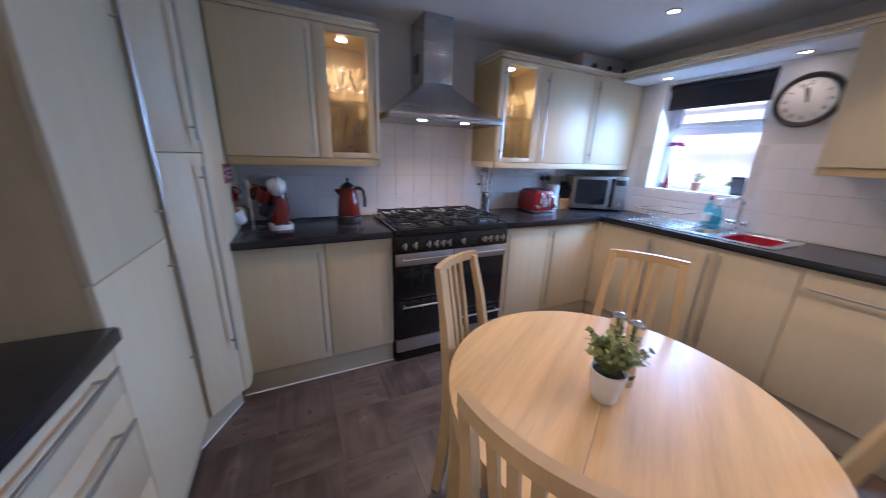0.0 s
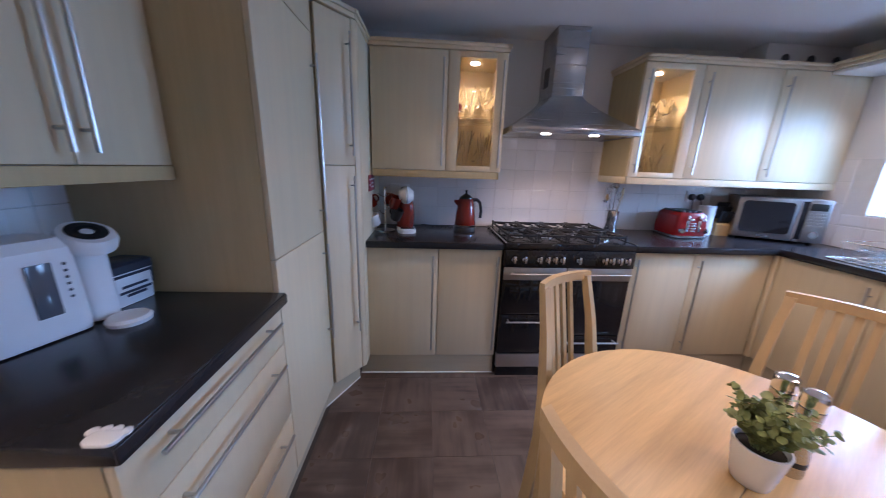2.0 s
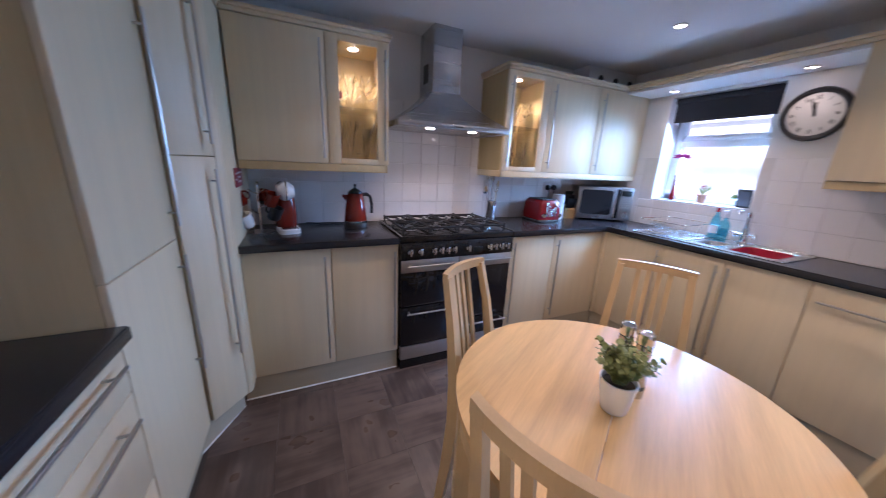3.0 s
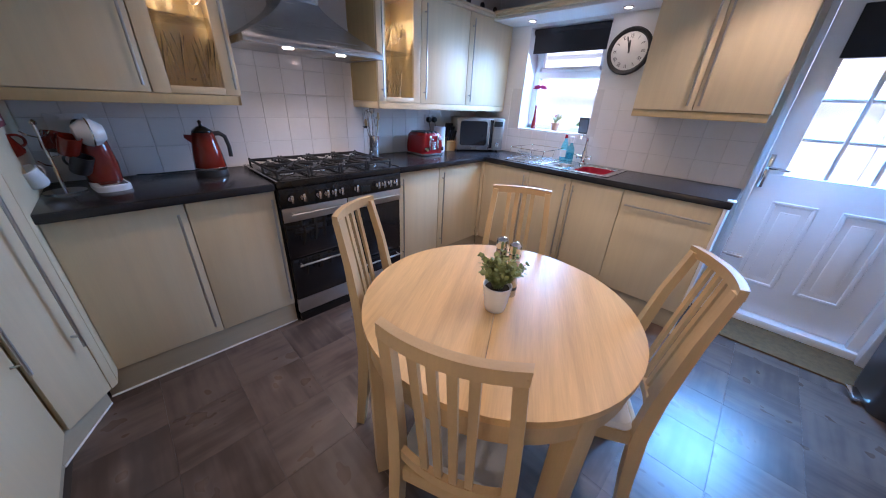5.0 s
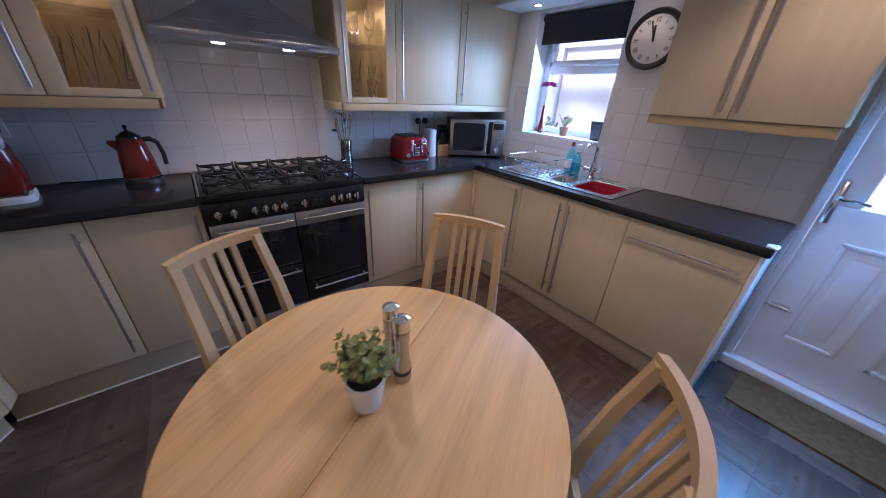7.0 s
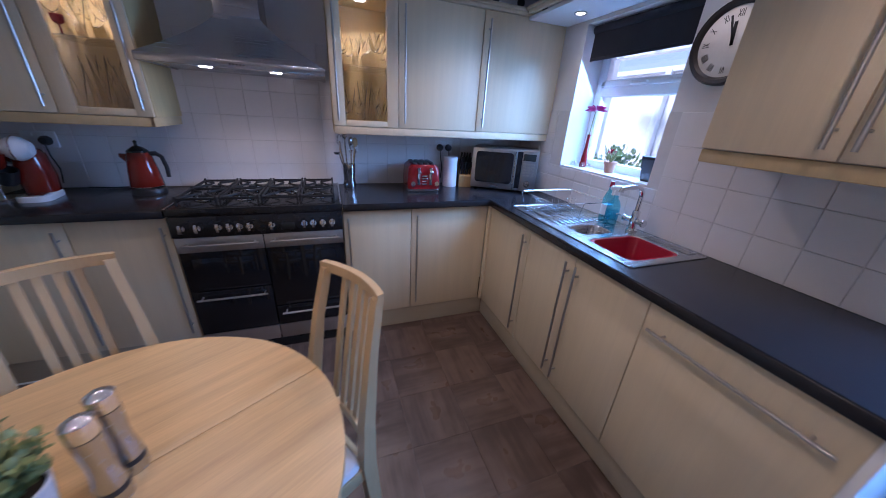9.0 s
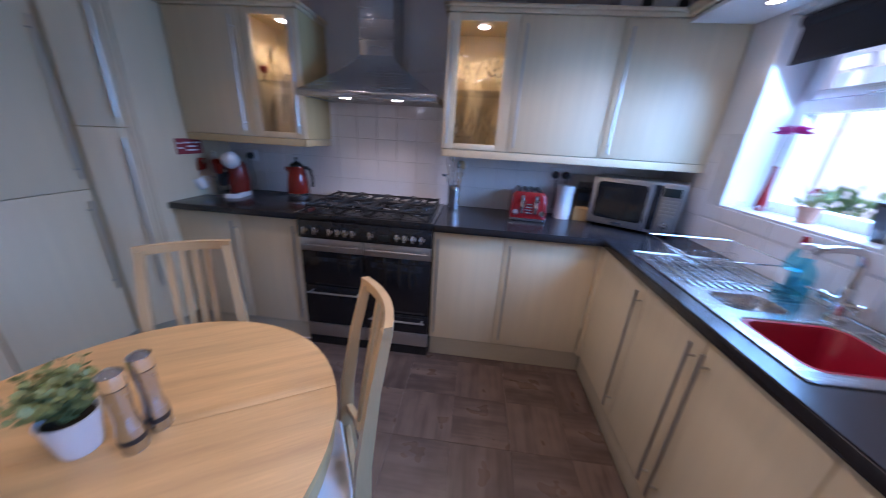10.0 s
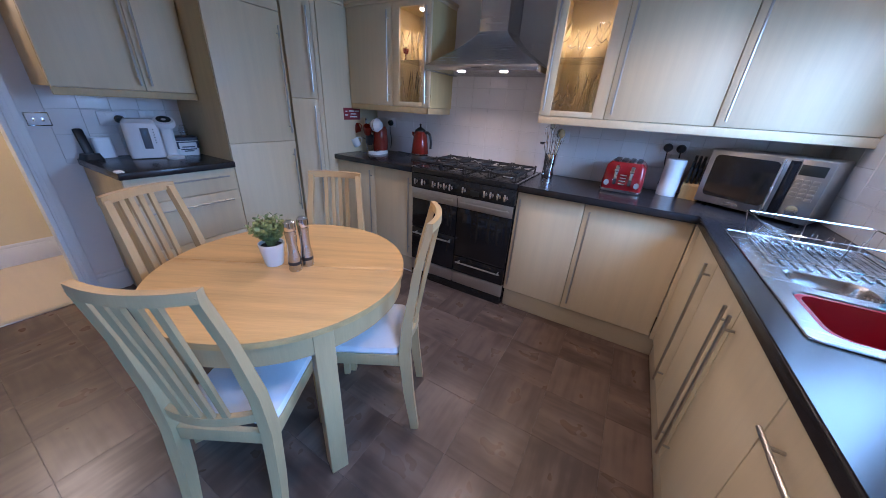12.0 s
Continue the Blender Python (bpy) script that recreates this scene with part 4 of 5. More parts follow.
sk = thing("kitchen_sink", pose(0, 0, 0), "inset steel sink with a half bowl and ribbed drainer", "sink")
zs = WT + 0.003
B1 = (1.972, 2.295, -1.652, -1.387)
B2 = (2.00, 2.21, -1.342, -1.20)
b = bmesh.new()
X0, X1, Y0, Y1 = SX0 - 0.018, SX1 + 0.016, SY0 - 0.02, SY1 + 0.02
for lo, hi in (((X0, Y0), (X1, B1[2])), ((X0, B1[2]), (B1[0], B1[3])), ((B1[1], B1[2]), (X1, B1[3])), ((X0, B1[3]), (X1, B2[2])), ((X0, B2[2]), (B2[0], B2[3])), ((B2[1], B2[2]), (X1, B2[3])), ((X0, B2[3]), (X1, Y1))):
    add_box(b, (*lo, zs - 0.002), (*hi, zs + 0.001))
add_tube(b, rrect(X0, X1, Y0, Y1, 0.02, zs), 0.0035, 6, True)
part("rim", b, STEEL, sk)
for q, dep in ((B1, 0.17), (B2, 0.10)):
    x0, x1, y0, y1 = q
    part("bowl", loft([rrect(x0, x1, y0, y1, 0.001, zs + 0.001), rrect(x0, x1, y0, y1, 0.045, zs + 0.001), rrect(x0 + 0.006, x1 - 0.006, y0 + 0.006, y1 - 0.006, 0.045, zs - 0.008),
                       rrect(x0 + 0.012, x1 - 0.012, y0 + 0.012, y1 - 0.012, 0.045, zs - dep + 0.02), rrect(x0 + 0.03, x1 - 0.03, y0 + 0.03, y1 - 0.03, 0.04, zs - dep)], False, True), STEEL, sk)
b = bmesh.new()
for k in range(9):
    x = 1.985 + k * 0.035
    add_box(b, (x, -1.165, zs), (x + 0.012, -0.83, zs + 0.006), 0.003)
part("drainer_rib", b, STEEL, sk)
b = bmesh.new()
for k in range(3):
    add_box(b, (2.318 + 0.018 * k, -1.657, zs), (2.327 + 0.018 * k, -1.427, zs + 0.005), 0.0025)
part("soap_ledge", b, STEEL, sk)
x0, x1, y0, y1 = 1.983, 2.284, -1.643, -1.396
rb = thing("washing_up_bowl", pose(0, 0, 0), "red plastic washing-up bowl sitting in the sink", "washing-up bowl")
part("shell", loft([rrect(x0 + 0.04, x1 - 0.04, y0 + 0.04, y1 - 0.04, 0.04, zs - 0.165), rrect(x0, x1, y0, y1, 0.05, zs - 0.012), rrect(x0 - 0.006, x1 + 0.006, y0 - 0.006, y1 + 0.006, 0.05, zs - 0.008),
                     rrect(x0 - 0.006, x1 + 0.006, y0 - 0.006, y1 + 0.006, 0.05, zs - 0.003), rrect(x0 + 0.006, x1 - 0.006, y0 + 0.006, y1 - 0.006, 0.046, zs - 0.003), rrect(x0 + 0.045, x1 - 0.045, y0 + 0.045, y1 - 0.045, 0.036, zs - 0.155)], True, True), SEATRED, rb)
tp = thing("mixer_tap", pose(2.328, -1.337, zs), "chrome mixer tap with two lever handles", "tap")
part("base", lathe([(0.028, 0), (0.028, 0.01), (0.02, 0.02), (0.02, 0.10), (0.016, 0.115)], (0, 0, 0), 20), CHROME, tp)
part("spout", tube([(0, 0, 0.10), (0, 0, 0.19), *arc((-0.05, 0, 0.19), 0.05, 0, 90, 8), (-0.10, 0, 0.24), (-0.145, 0, 0.232), (-0.15, 0, 0.215)], 0.012, 12), CHROME, tp)
for sy in (-1, 1):
    b = cyl((0, 0, 0.06), (0, sy * 0.05, 0.06), 0.014, 12)
    add_cyl(b, (0, sy * 0.05, 0.06), (0, sy * 0.062, 0.06), 0.02, 14)
    add_tube(b, [(0, sy * 0.056, 0.06), (-0.03, sy * 0.062, 0.075), (-0.06, sy * 0.065, 0.082)], 0.005, 8)
    part("lever", b, CHROME, tp)

rk = thing("dish_rack", pose(0, 0, 0), "silver wire dish rack standing on the drainer", "dish rack")
ry0, ry1, rx0, rx1 = -1.14, -0.80, 1.965, 2.355
b = bmesh.new()
add_tube(b, rrect(rx0, rx1, ry0, ry1, 0.02, zs + 0.105, 3), 0.003, 6, True)
add_tube(b, rrect(rx0 + 0.02, rx1 - 0.02, ry0 + 0.02, ry1 - 0.02, 0.02, zs + 0.012, 3), 0.0025, 6, True)
for k in range(9):
    f = k / 8
    for (xa, ya), (xb, yb) in (((rx0 + f * (rx1 - rx0), ry0), (rx0 + 0.02 + f * (rx1 - rx0 - 0.04), ry0 + 0.02)), ((rx0 + f * (rx1 - rx0), ry1), (rx0 + 0.02 + f * (rx1 - rx0 - 0.04), ry1 - 0.02))):
        if k % 4 == 0:
            add_tube(b, [(xa, ya, zs + 0.105), (xb, yb, zs + 0.012)], 0.002, 5)
part("frame", b, CHROME, rk)
for k in range(15):
    x = rx0 + 0.035 + k * (rx1 - rx0 - 0.07) / 14
    pts = [(x, ry0 + 0.02, zs + 0.012), (x, ry1 - 0.02, zs + 0.012)]
    if k % 2:
        pts = [pts[0], (x, ry1 - 0.13, zs + 0.012), (x, ry1 - 0.125, zs + 0.075), (x, ry1 - 0.09, zs + 0.07), (x, ry1 - 0.085, zs + 0.012), pts[1]]
    part("wire", tube(pts, 0.0015, 5), CHROME, rk)
for k in range(10):
    b = tube([(rx0 + 0.03, ry1 - 0.05 - 0.012 * k, zs + 0.014), (rx0 + 0.045 + 0.004 * k, ry1 - 0.06 - 0.012 * k, zs + 0.08), (rx0 + 0.13, ry1 - 0.08 - 0.012 * k, zs + 0.03)], 0.0015, 5)
    part("plate_prong", b, CHROME, rk)

for x, y, h, r, spray in ((2.32, -1.15, 0.20, 0.03, False), (2.29, -1.222, 0.17, 0.034, True)):
    bt = thing("soap_bottle", pose(x, y, zs + 0.001), "clear bottle of blue washing liquid with a white pump" if spray else "clear bottle of blue washing-up liquid with a red cap", "bottle", "bottles by the sink")
    part("bottle", lathe([(r * 0.9, 0), (r, 0.01), (r, h * 0.65), (r * 0.75, h * 0.8), (0.012, h * 0.9), (0.012, h)], (0, 0, 0), 20), BLUELIQUID, bt)
    part("label", lathe([(r + 0.0006, h * 0.2), (r + 0.0006, h * 0.5)], (0, 0, 0), 20), WHITEPLASTIC if not spray else BLUELIQUID, bt)
    if spray:
        b = cyl((0, 0, h), (0, 0, h + 0.03), 0.014, 12)
        add_box(b, (-0.05, -0.009, h + 0.03), (0.02, 0.009, h + 0.052), 0.005)
        add_box(b, (-0.035, -0.006, h + 0.0), (-0.028, 0.006, h + 0.032), 0.002)
        part("pump", b, WHITEPLASTIC, bt)
    else:
        part("cap", cyl((0, 0, h), (0, 0, h + 0.03), 0.014, 12, 0.010), SEATRED, bt)

# ---- things on the sill and the clock ----
zw = WZ0 + 0.0125
fv = thing("flower_vase", pose(XR + 0.09, -0.69, zw), "slim red vase with one magenta artificial flower", "vase")
part("vase", lathe([(0.02, 0), (0.024, 0.02), (0.012, 0.12), (0.009, 0.20), (0.012, 0.215)], (0, 0, 0), 16), RED, fv)
part("stem", tube([(0, 0, 0.2), (0.0, -0.004, 0.28), (0, -0.012, 0.36)], 0.003, 6), LEAF, fv)
b = bmesh.new()
for ring, (n, ln, lift) in enumerate(((16, 0.072, -0.1), (14, 0.064, 0.25), (10, 0.045, 0.7))):
    for k in range(n):
        a = 2 * math.pi * (k + ring * 0.4) / n
        d_ = Vector((math.cos(a) * 0.45, math.sin(a), lift * 0.6)).normalized()
        sd = d_.cross(Vector((1, 0, 0.4))).normalized() * 0.010
        c0 = Vector((0, -0.014, 0.37))
        v = [b.verts.new(p) for p in (c0, c0 + d_ * ln * 0.6 + sd, c0 + d_ * ln, c0 + d_ * ln * 0.6 - sd)]
        b.faces.new(v)
part("petal", b, PETAL, fv)
pp = thing("potted_plant", pose(XR + 0.09, -0.925, zw), "small terracotta pot with a red-flowering plant", "plant")
part("pot", lathe([(0.026, 0), (0.036, 0.055), (0.041, 0.055), (0.041, 0.07), (0.034, 0.07), (0.0, 0.06)], (0, 0, 0), 20), TERRACOTTA, pp)
b = bmesh.new()
for k in range(14):
    a = rnd.uniform(0, 6.28)
    t_ = rnd.uniform(0.02, 0.06)
    add_tube(b, [(0, 0, 0.06), (t_ * 0.4 * math.cos(a), t_ * 0.4 * math.sin(a), 0.10), (t_ * math.cos(a), t_ * math.sin(a), rnd.uniform(0.11, 0.17))], 0.004, 5)
part("leaf", b, LEAF, pp)
part("blossom", leaves(30, (0.02, 0.02, 0.012), (0, 0.01, 0.12), 0.02, rnd), SEATRED, pp)
pf = thing("photo_frame", pose(XR + 0.08, -1.215, zw, 0, -14, 0), "small dark picture frame leaning on the sill", "picture frame")
part("frame", box((-0.006, -0.045, 0), (0.006, 0.045, 0.14), 0.003), BLACKPLASTIC, pf)
part("picture", box((-0.0075, -0.034, 0.014), (-0.0055, 0.034, 0.126)), GREYPANEL, pf)
for y, r in ((-0.635, 0.018), (-0.735, 0.014), (-0.785, 0.016)):
    tagged(part("tea_light_holder", lathe([(r * 0.8, 0), (r, 0.02), (r * 0.8, 0.035), (r * 0.6, 0.035), (0, 0.01)], (0, 0, 0), 16), DRINKGLASS, None, m=pose(XR + 0.05, y, zw)), "small clear glass ornament on the sill", "ornament", "sill ornaments")

cl = thing("wall_clock", pose(XR - 0.001, -1.462, 1.785, 0, -90, 0), "round wall clock with dark rim and Roman numerals", "clock")
R = 0.158
part("rim", lathe([(R * 0.80, 0.002), (R, 0.002), (R, 0.02), (R * 0.95, 0.034), (R * 0.86, 0.030), (R * 0.80, 0.018), (R * 0.80, 0.002)], (0, 0, 0), 48), DARKWOOD, cl)
part("dial", cyl((0, 0, 0.001), (0, 0, 0.016), R * 0.81, 48), DIAL, cl)


def numeral(text):
    b = bmesh.new()
    w = {"I": 0.006, "V": 0.013, "X": 0.013}
    total = sum(w[c] for c in text)
    x = -total / 2
    for c in text:
        cx = x + w[c] / 2
        strokes = {"I": ((cx, cx),), "V": ((cx - 0.005, cx), (cx + 0.005, cx)), "X": ((cx - 0.005, cx + 0.005), (cx + 0.005, cx - 0.005))}[c]
        for top, bot in strokes:
            d_ = Vector((bot - top, -0.026, 0))
            m = Matrix.Translation(((top + bot) / 2, 0, 0.0166)) @ Matrix.Rotation(math.atan2(d_.x, -d_.y), 4, "Z")
            add_box(b, (-0.0012, -d_.length / 2, -0.0004), (0.0012, d_.length / 2, 0.0004), 0, m)
        x += w[c]
    return b


# dial plane: local x points up the wall after the turn, y along the wall
for k, text in enumerate(("XII", "I", "II", "III", "IIII", "V", "VI", "VII", "VIII", "IX", "X", "XI")):
    a = 30 * k
    part("numeral", numeral(text), BLACKPLASTIC, cl, m=pose(0, 0, 0, 0, 0, -90) @ pose(0, 0, 0, 0, 0, -a) @ pose(0, R * 0.63, 0))
for ang_, ln, wd in ((-6, 0.072, 0.006), (-18, 0.10, 0.004)):
    b = box((-wd, -0.012, 0.018), (wd, ln, 0.0195))
    part("hand", b, BLACKPLASTIC, cl, m=pose(0, 0, 0, 0, 0, -90) @ pose(0, 0, 0, 0, 0, -ang_))

# ---- things on the cooker-run worktop ----
zt = WT + 0.0005
kt = thing("kettle", pose(-0.205, -0.19, zt) @ Matrix.Diagonal((1.06, 1.06, 1.27, 1)), "orange-red enamel kettle with black handle and base", "kettle")
part("body", lathe([(0.07, 0.025), (0.074, 0.035), (0.066, 0.10), (0.052, 0.175), (0.046, 0.185)], (0, 0, 0), 28), BRONZERED, kt)
part("base", lathe([(0.078, 0), (0.078, 0.016), (0.071, 0.026)], (0, 0, 0), 28), BLACKPLASTIC, kt)
part("band", lathe([(0.0745, 0.026), (0.0755, 0.036), (0.0745, 0.037)], (0, 0, 0), 28), CHROME, kt)
part("lid", lathe([(0.047, 0.185), (0.045, 0.192), (0.02, 0.208), (0.008, 0.212), (0.006, 0.222), (0.010, 0.230), (0.0, 0.236)], (0, 0, 0), 24), BLACKENAMEL, kt)
part("spout", loft([[(-0.045, -0.016, 0.13), (-0.045, 0.016, 0.13), (-0.04, 0.018, 0.175), (-0.04, -0.018, 0.175)], [(-0.082, -0.008, 0.165), (-0.082, 0.008, 0.165), (-0.08, 0.010, 0.178), (-0.08, -0.010, 0.178)]], True, True), BRONZERED, kt)
part("handle", tube([(0.045, 0, 0.178), (0.075, 0, 0.180), (0.098, 0, 0.165), (0.108, 0, 0.12), (0.106, 0, 0.075)], 0.010, 10), BLACKPLASTIC, kt)
cm = thing("coffee_machine", pose(-0.645, -0.23, zt, 0, 0, 10) @ Matrix.Scale(1.08, 4), "red and white rounded capsule coffee machine", "coffee machine")
part("base", loft([rrect(-0.055, 0.06, -0.13, 0.06, 0.04, 0), rrect(-0.055, 0.06, -0.13, 0.06, 0.04, 0.022), rrect(-0.05, 0.055, -0.125, 0.055, 0.038, 0.028)], True, True), WHITEPLASTIC, cm)
part("body", loft([rrect(-0.055, 0.055, -0.05, 0.075, 0.045, 0.028), rrect(-0.06, 0.06, -0.055, 0.08, 0.05, 0.10), rrect(-0.05, 0.05, -0.05, 0.075, 0.045, 0.20), rrect(-0.038, 0.038, -0.045, 0.06, 0.036, 0.225)], True, True), BRONZERED, cm)
part("head", lathe([(0.0, -0.05), (0.03, -0.045), (0.05, -0.02), (0.056, 0.0), (0.05, 0.02), (0.03, 0.045), (0.0, 0.05)], (0, 0, 0), 24, pose(0, -0.05, 0.235, 0, 90, 0)), WHITEPLASTIC, cm)
part("drip_tray", box((-0.04, -0.125, 0.028), (0.045, -0.06, 0.034), 0.003), STEEL, cm)
part("cap_ring", tube(arc((0, -0.05, 0.235), 0.057, 0, 360, 24, (0, 1, 0), (0, 0, 1))[:-1], 0.003, 6, True), CHROME, cm)
mt = thing("mug_tree", pose(-0.785, -0.26, zt), "chrome mug tree on a round base", "mug tree")
part("base", lathe([(0.07, 0), (0.07, 0.006), (0.01, 0.012)], (0, 0, 0), 24), CHROME, mt)
part("pole", cyl((0, 0, 0.008), (0, 0, 0.29), 0.006, 10), CHROME, mt)
part("finial", lathe([(0.0, 0.285), (0.010, 0.29), (0.012, 0.298), (0.0, 0.31)], (0, 0, 0), 14), CHROME, mt)
MUGS = ((0.235, 200, BRONZERED, "orange-red"), (0.235, 320, BRONZERED, "orange-red"), (0.235, 80, BRONZERED, "orange-red"), (0.115, 230, CERAMIC, "white"), (0.15, 330, BLACKPLASTIC, "black"))
for z, a, mat_, word in MUGS:
    ca, sa = math.cos(radians(a)), math.sin(radians(a))
    part("arm", tube([(0, 0, z), (0.03 * ca, 0.03 * sa, z + 0.012), (0.05 * ca, 0.05 * sa, z + 0.03)], 0.003, 6), CHROME, mt)
    mg = thing("mug", pose(-0.785 + 0.065 * ca, -0.26 + 0.065 * sa, zt + z - 0.055, 0, 25, a), f"{word} mug hanging on the mug tree", "mug", "mugs on the tree")
    part("cup", lathe([(0.030, 0), (0.036, 0.01), (0.038, 0.08), (0.034, 0.08), (0.030, 0.012), (0.0, 0.01)], (0.02, 0, 0), 20), mat_, mg)
    part("handle", tube(arc((-0.017, 0, 0.045), 0.024, 90, 270, 8), 0.005, 8), mat_, mg)
tagged(part("power_cable", tube([(-0.53, -0.10, zt + 0.02), (-0.45, -0.05, zt + 0.006), (-0.35, -0.03, zt + 0.004), (-0.25, -0.05, zt + 0.006)], 0.0035, 6), BLACKPLASTIC), "black power cable lying along the worktop", "cable")

uj = thing("utensil_jar", pose(0.945, -0.14, zt), "crinkled silver jar full of kitchen utensils", "utensil jar")
part("jar", lathe([(0.04, 0), (0.046, 0.02), (0.040, 0.07), (0.046, 0.11), (0.050, 0.17), (0.046, 0.17), (0.036, 0.03), (0.0, 0.01)], (0, 0, 0), 14), CHROME, uj)
for k in range(8):
    a = k * 0.8 + 0.3
    top = Vector((0.055 * math.cos(a), 0.035 * math.sin(a), 0.27 + 0.05 * (k % 3)))
    b = tube([(0.01 * math.cos(a), 0.01 * math.sin(a), 0.015), top], 0.004, 6)
    if k % 2:
        add_lathe(b, [(0.0, -0.035), (0.018, -0.02), (0.022, 0.0), (0.016, 0.02), (0.0, 0.03)], (0, 0, 0), 10, Matrix.Translation(top) @ pose(0, 0, 0, 0, 12, 30 * k) @ Matrix.Diagonal((1, 0.25, 1, 1)))
    else:
        for q in range(5):
            add_tube(b, arc(top + Vector((0, 0, 0.01)), 0.022, -90, 90, 6, (math.cos(q), math.sin(q), 0), (0, 0, 1.6)), 0.001, 4)
    part("utensil", b, (STEEL, STEEL, CHROME, KNIFEWOOD)[k % 4], uj)
part("ladle", add_lathe(tube([(0, 0, 0.03), (-0.06, -0.01, 0.235)], 0.004, 6), [(0.0, -0.018), (0.018, -0.010), (0.022, 0.005), (0.0, 0.006)], (-0.075, -0.01, 0.245), 14), CHROME, uj)

ts = thing("toaster", pose(1.46, -0.20, zt, 0, 0, -3) @ Matrix.Diagonal((0.86, 1.12, 1.05, 1)), "red four-slice toaster with chrome levers", "toaster")
part("body", loft([rrect(-0.135, 0.135, -0.115, 0.115, 0.03, 0.02), rrect(-0.14, 0.14, -0.12, 0.12, 0.035, 0.06), rrect(-0.13, 0.13, -0.112, 0.112, 0.035, 0.16), rrect(-0.105, 0.105, -0.10, 0.10, 0.03, 0.182)], True, True), RED, ts)
part("base", loft([rrect(-0.137, 0.137, -0.118, 0.118, 0.03, 0.0), rrect(-0.143, 0.143, -0.124, 0.124, 0.035, 0.008), rrect(-0.143, 0.143, -0.124, 0.124, 0.035, 0.022)], True, True), CHROME, ts)
for x in (-0.075, -0.025, 0.025, 0.075):
    part("slot", box((x - 0.017, -0.088, 0.180), (x + 0.017, 0.088, 0.192), 0.004), BLACKPLASTIC, ts)
for x in (-0.05, 0.05):
    b = box((x - 0.012, -0.124, 0.05), (x + 0.012, -0.112, 0.165), 0.004)
    add_box(b, (x - 0.016, -0.152, 0.13), (x + 0.016, -0.122, 0.145), 0.005)
    part("lever", b, CHROME, ts)
    part("dial", cyl((x * 2.0, -0.118, 0.06), (x * 2.0, -0.138, 0.06), 0.018, 16), CHROME, ts)
b = bmesh.new()
for k in range(4):
    add_box(b, (-0.022, -0.1225, 0.05 + 0.018 * k), (0.022, -0.1185, 0.06 + 0.018 * k), 0.002)
part("button", b, CHROME, ts)
pr = thing("paper_towel_roll", pose(1.72, -0.13, zt), "white paper towel roll standing on end", "paper towel")
part("roll", lathe([(0.018, 0), (0.054, 0), (0.056, 0.006), (0.055, 0.12), (0.056, 0.222), (0.054, 0.228), (0.018, 0.228)], (0, 0, 0), 28), PAPER, pr)
kb = thing("knife_block", pose(1.85, -0.115, zt, 0, 0, -12), "wooden knife block holding black-handled knives", "knife block")
part("block", loft([[(-0.05, -0.07, 0), (0.05, -0.07, 0), (0.05, 0.06, 0), (-0.05, 0.06, 0)], [(-0.05, -0.075, 0.085), (0.05, -0.075, 0.085), (0.05, 0.055, 0.20), (-0.05, 0.055, 0.20)]], True, True), KNIFEWOOD, kb)
for r_ in range(3):
    for c in range(4):
        x, y, z = -0.034 + 0.0227 * c, -0.05 + 0.035 * r_, 0.10 + 0.032 * r_
        part("knife_handle", add_box(bmesh.new(), (-0.007, -0.010, 0), (0.007, 0.010, 0.105), 0.004, pose(x, y, z, 24, 0, 0)), BLACKPLASTIC, kb)
mw = thing("microwave_oven", pose(2.148, -0.235, zt, 0, 0, -32) @ Matrix.Diagonal((1.09, 1.1, 1.22, 1)), "steel microwave oven with a dark glass door, set across the corner", "microwave")
part("body", box((-0.225, -0.12, 0.012), (0.225, 0.10, 0.262), 0.006), MWSTEEL, mw)
part("door", box((-0.225, -0.142, 0.014), (0.118, -0.122, 0.260), 0.006), MWSTEEL, mw)
part("door_window", loft([rrect(-0.198, 0.060, 0.050, 0.238, 0.022, 0), rrect(-0.198, 0.060, 0.050, 0.238, 0.022, 0.002)], True, True), BLACKGLASS, mw, m=pose(0, -0.1415, 0, 90, 0, 0))
part("door_edge", box((0.084, -0.1435, 0.03), (0.118, -0.1405, 0.250), 0.001), BLACKGLASS, mw, "black strip behind the handle")
part("handle", add_handle(bmesh.new(), (0.072, -0.142, 0.022), (0.072, -0.142, 0.252), (0, -0.03, 0), 0.02), CHROME, mw)
part("control_panel", box((0.120, -0.142, 0.014), (0.225, -0.122, 0.260), 0.005), MWSTEEL, mw)
part("display", box((0.125, -0.1445, 0.20), (0.208, -0.1415, 0.24), 0.001), DISPLAY, mw)
b = bmesh.new()
for r_ in range(5):
    for c in range(3):
        add_box(b, (0.127 + 0.028 * c, -0.1445, 0.105 + 0.017 * r_), (0.15 + 0.028 * c, -0.1415, 0.117 + 0.017 * r_), 0.001)
part("button", b, NICKEL, mw)
part("dial", cyl((0.167, -0.141, 0.062), (0.167, -0.165, 0.062), 0.022, 20), CHROME, mw)
part("badge", box((-0.09, -0.144, 0.026), (-0.03, -0.1415, 0.036)), CHROME, mw)
for x in (-0.19, 0.19):
    for y in (-0.09, 0.07):
        part("foot", cyl((x, y, 0), (x, y, 0.0125), 0.012, 10), BLACKPLASTIC, mw)


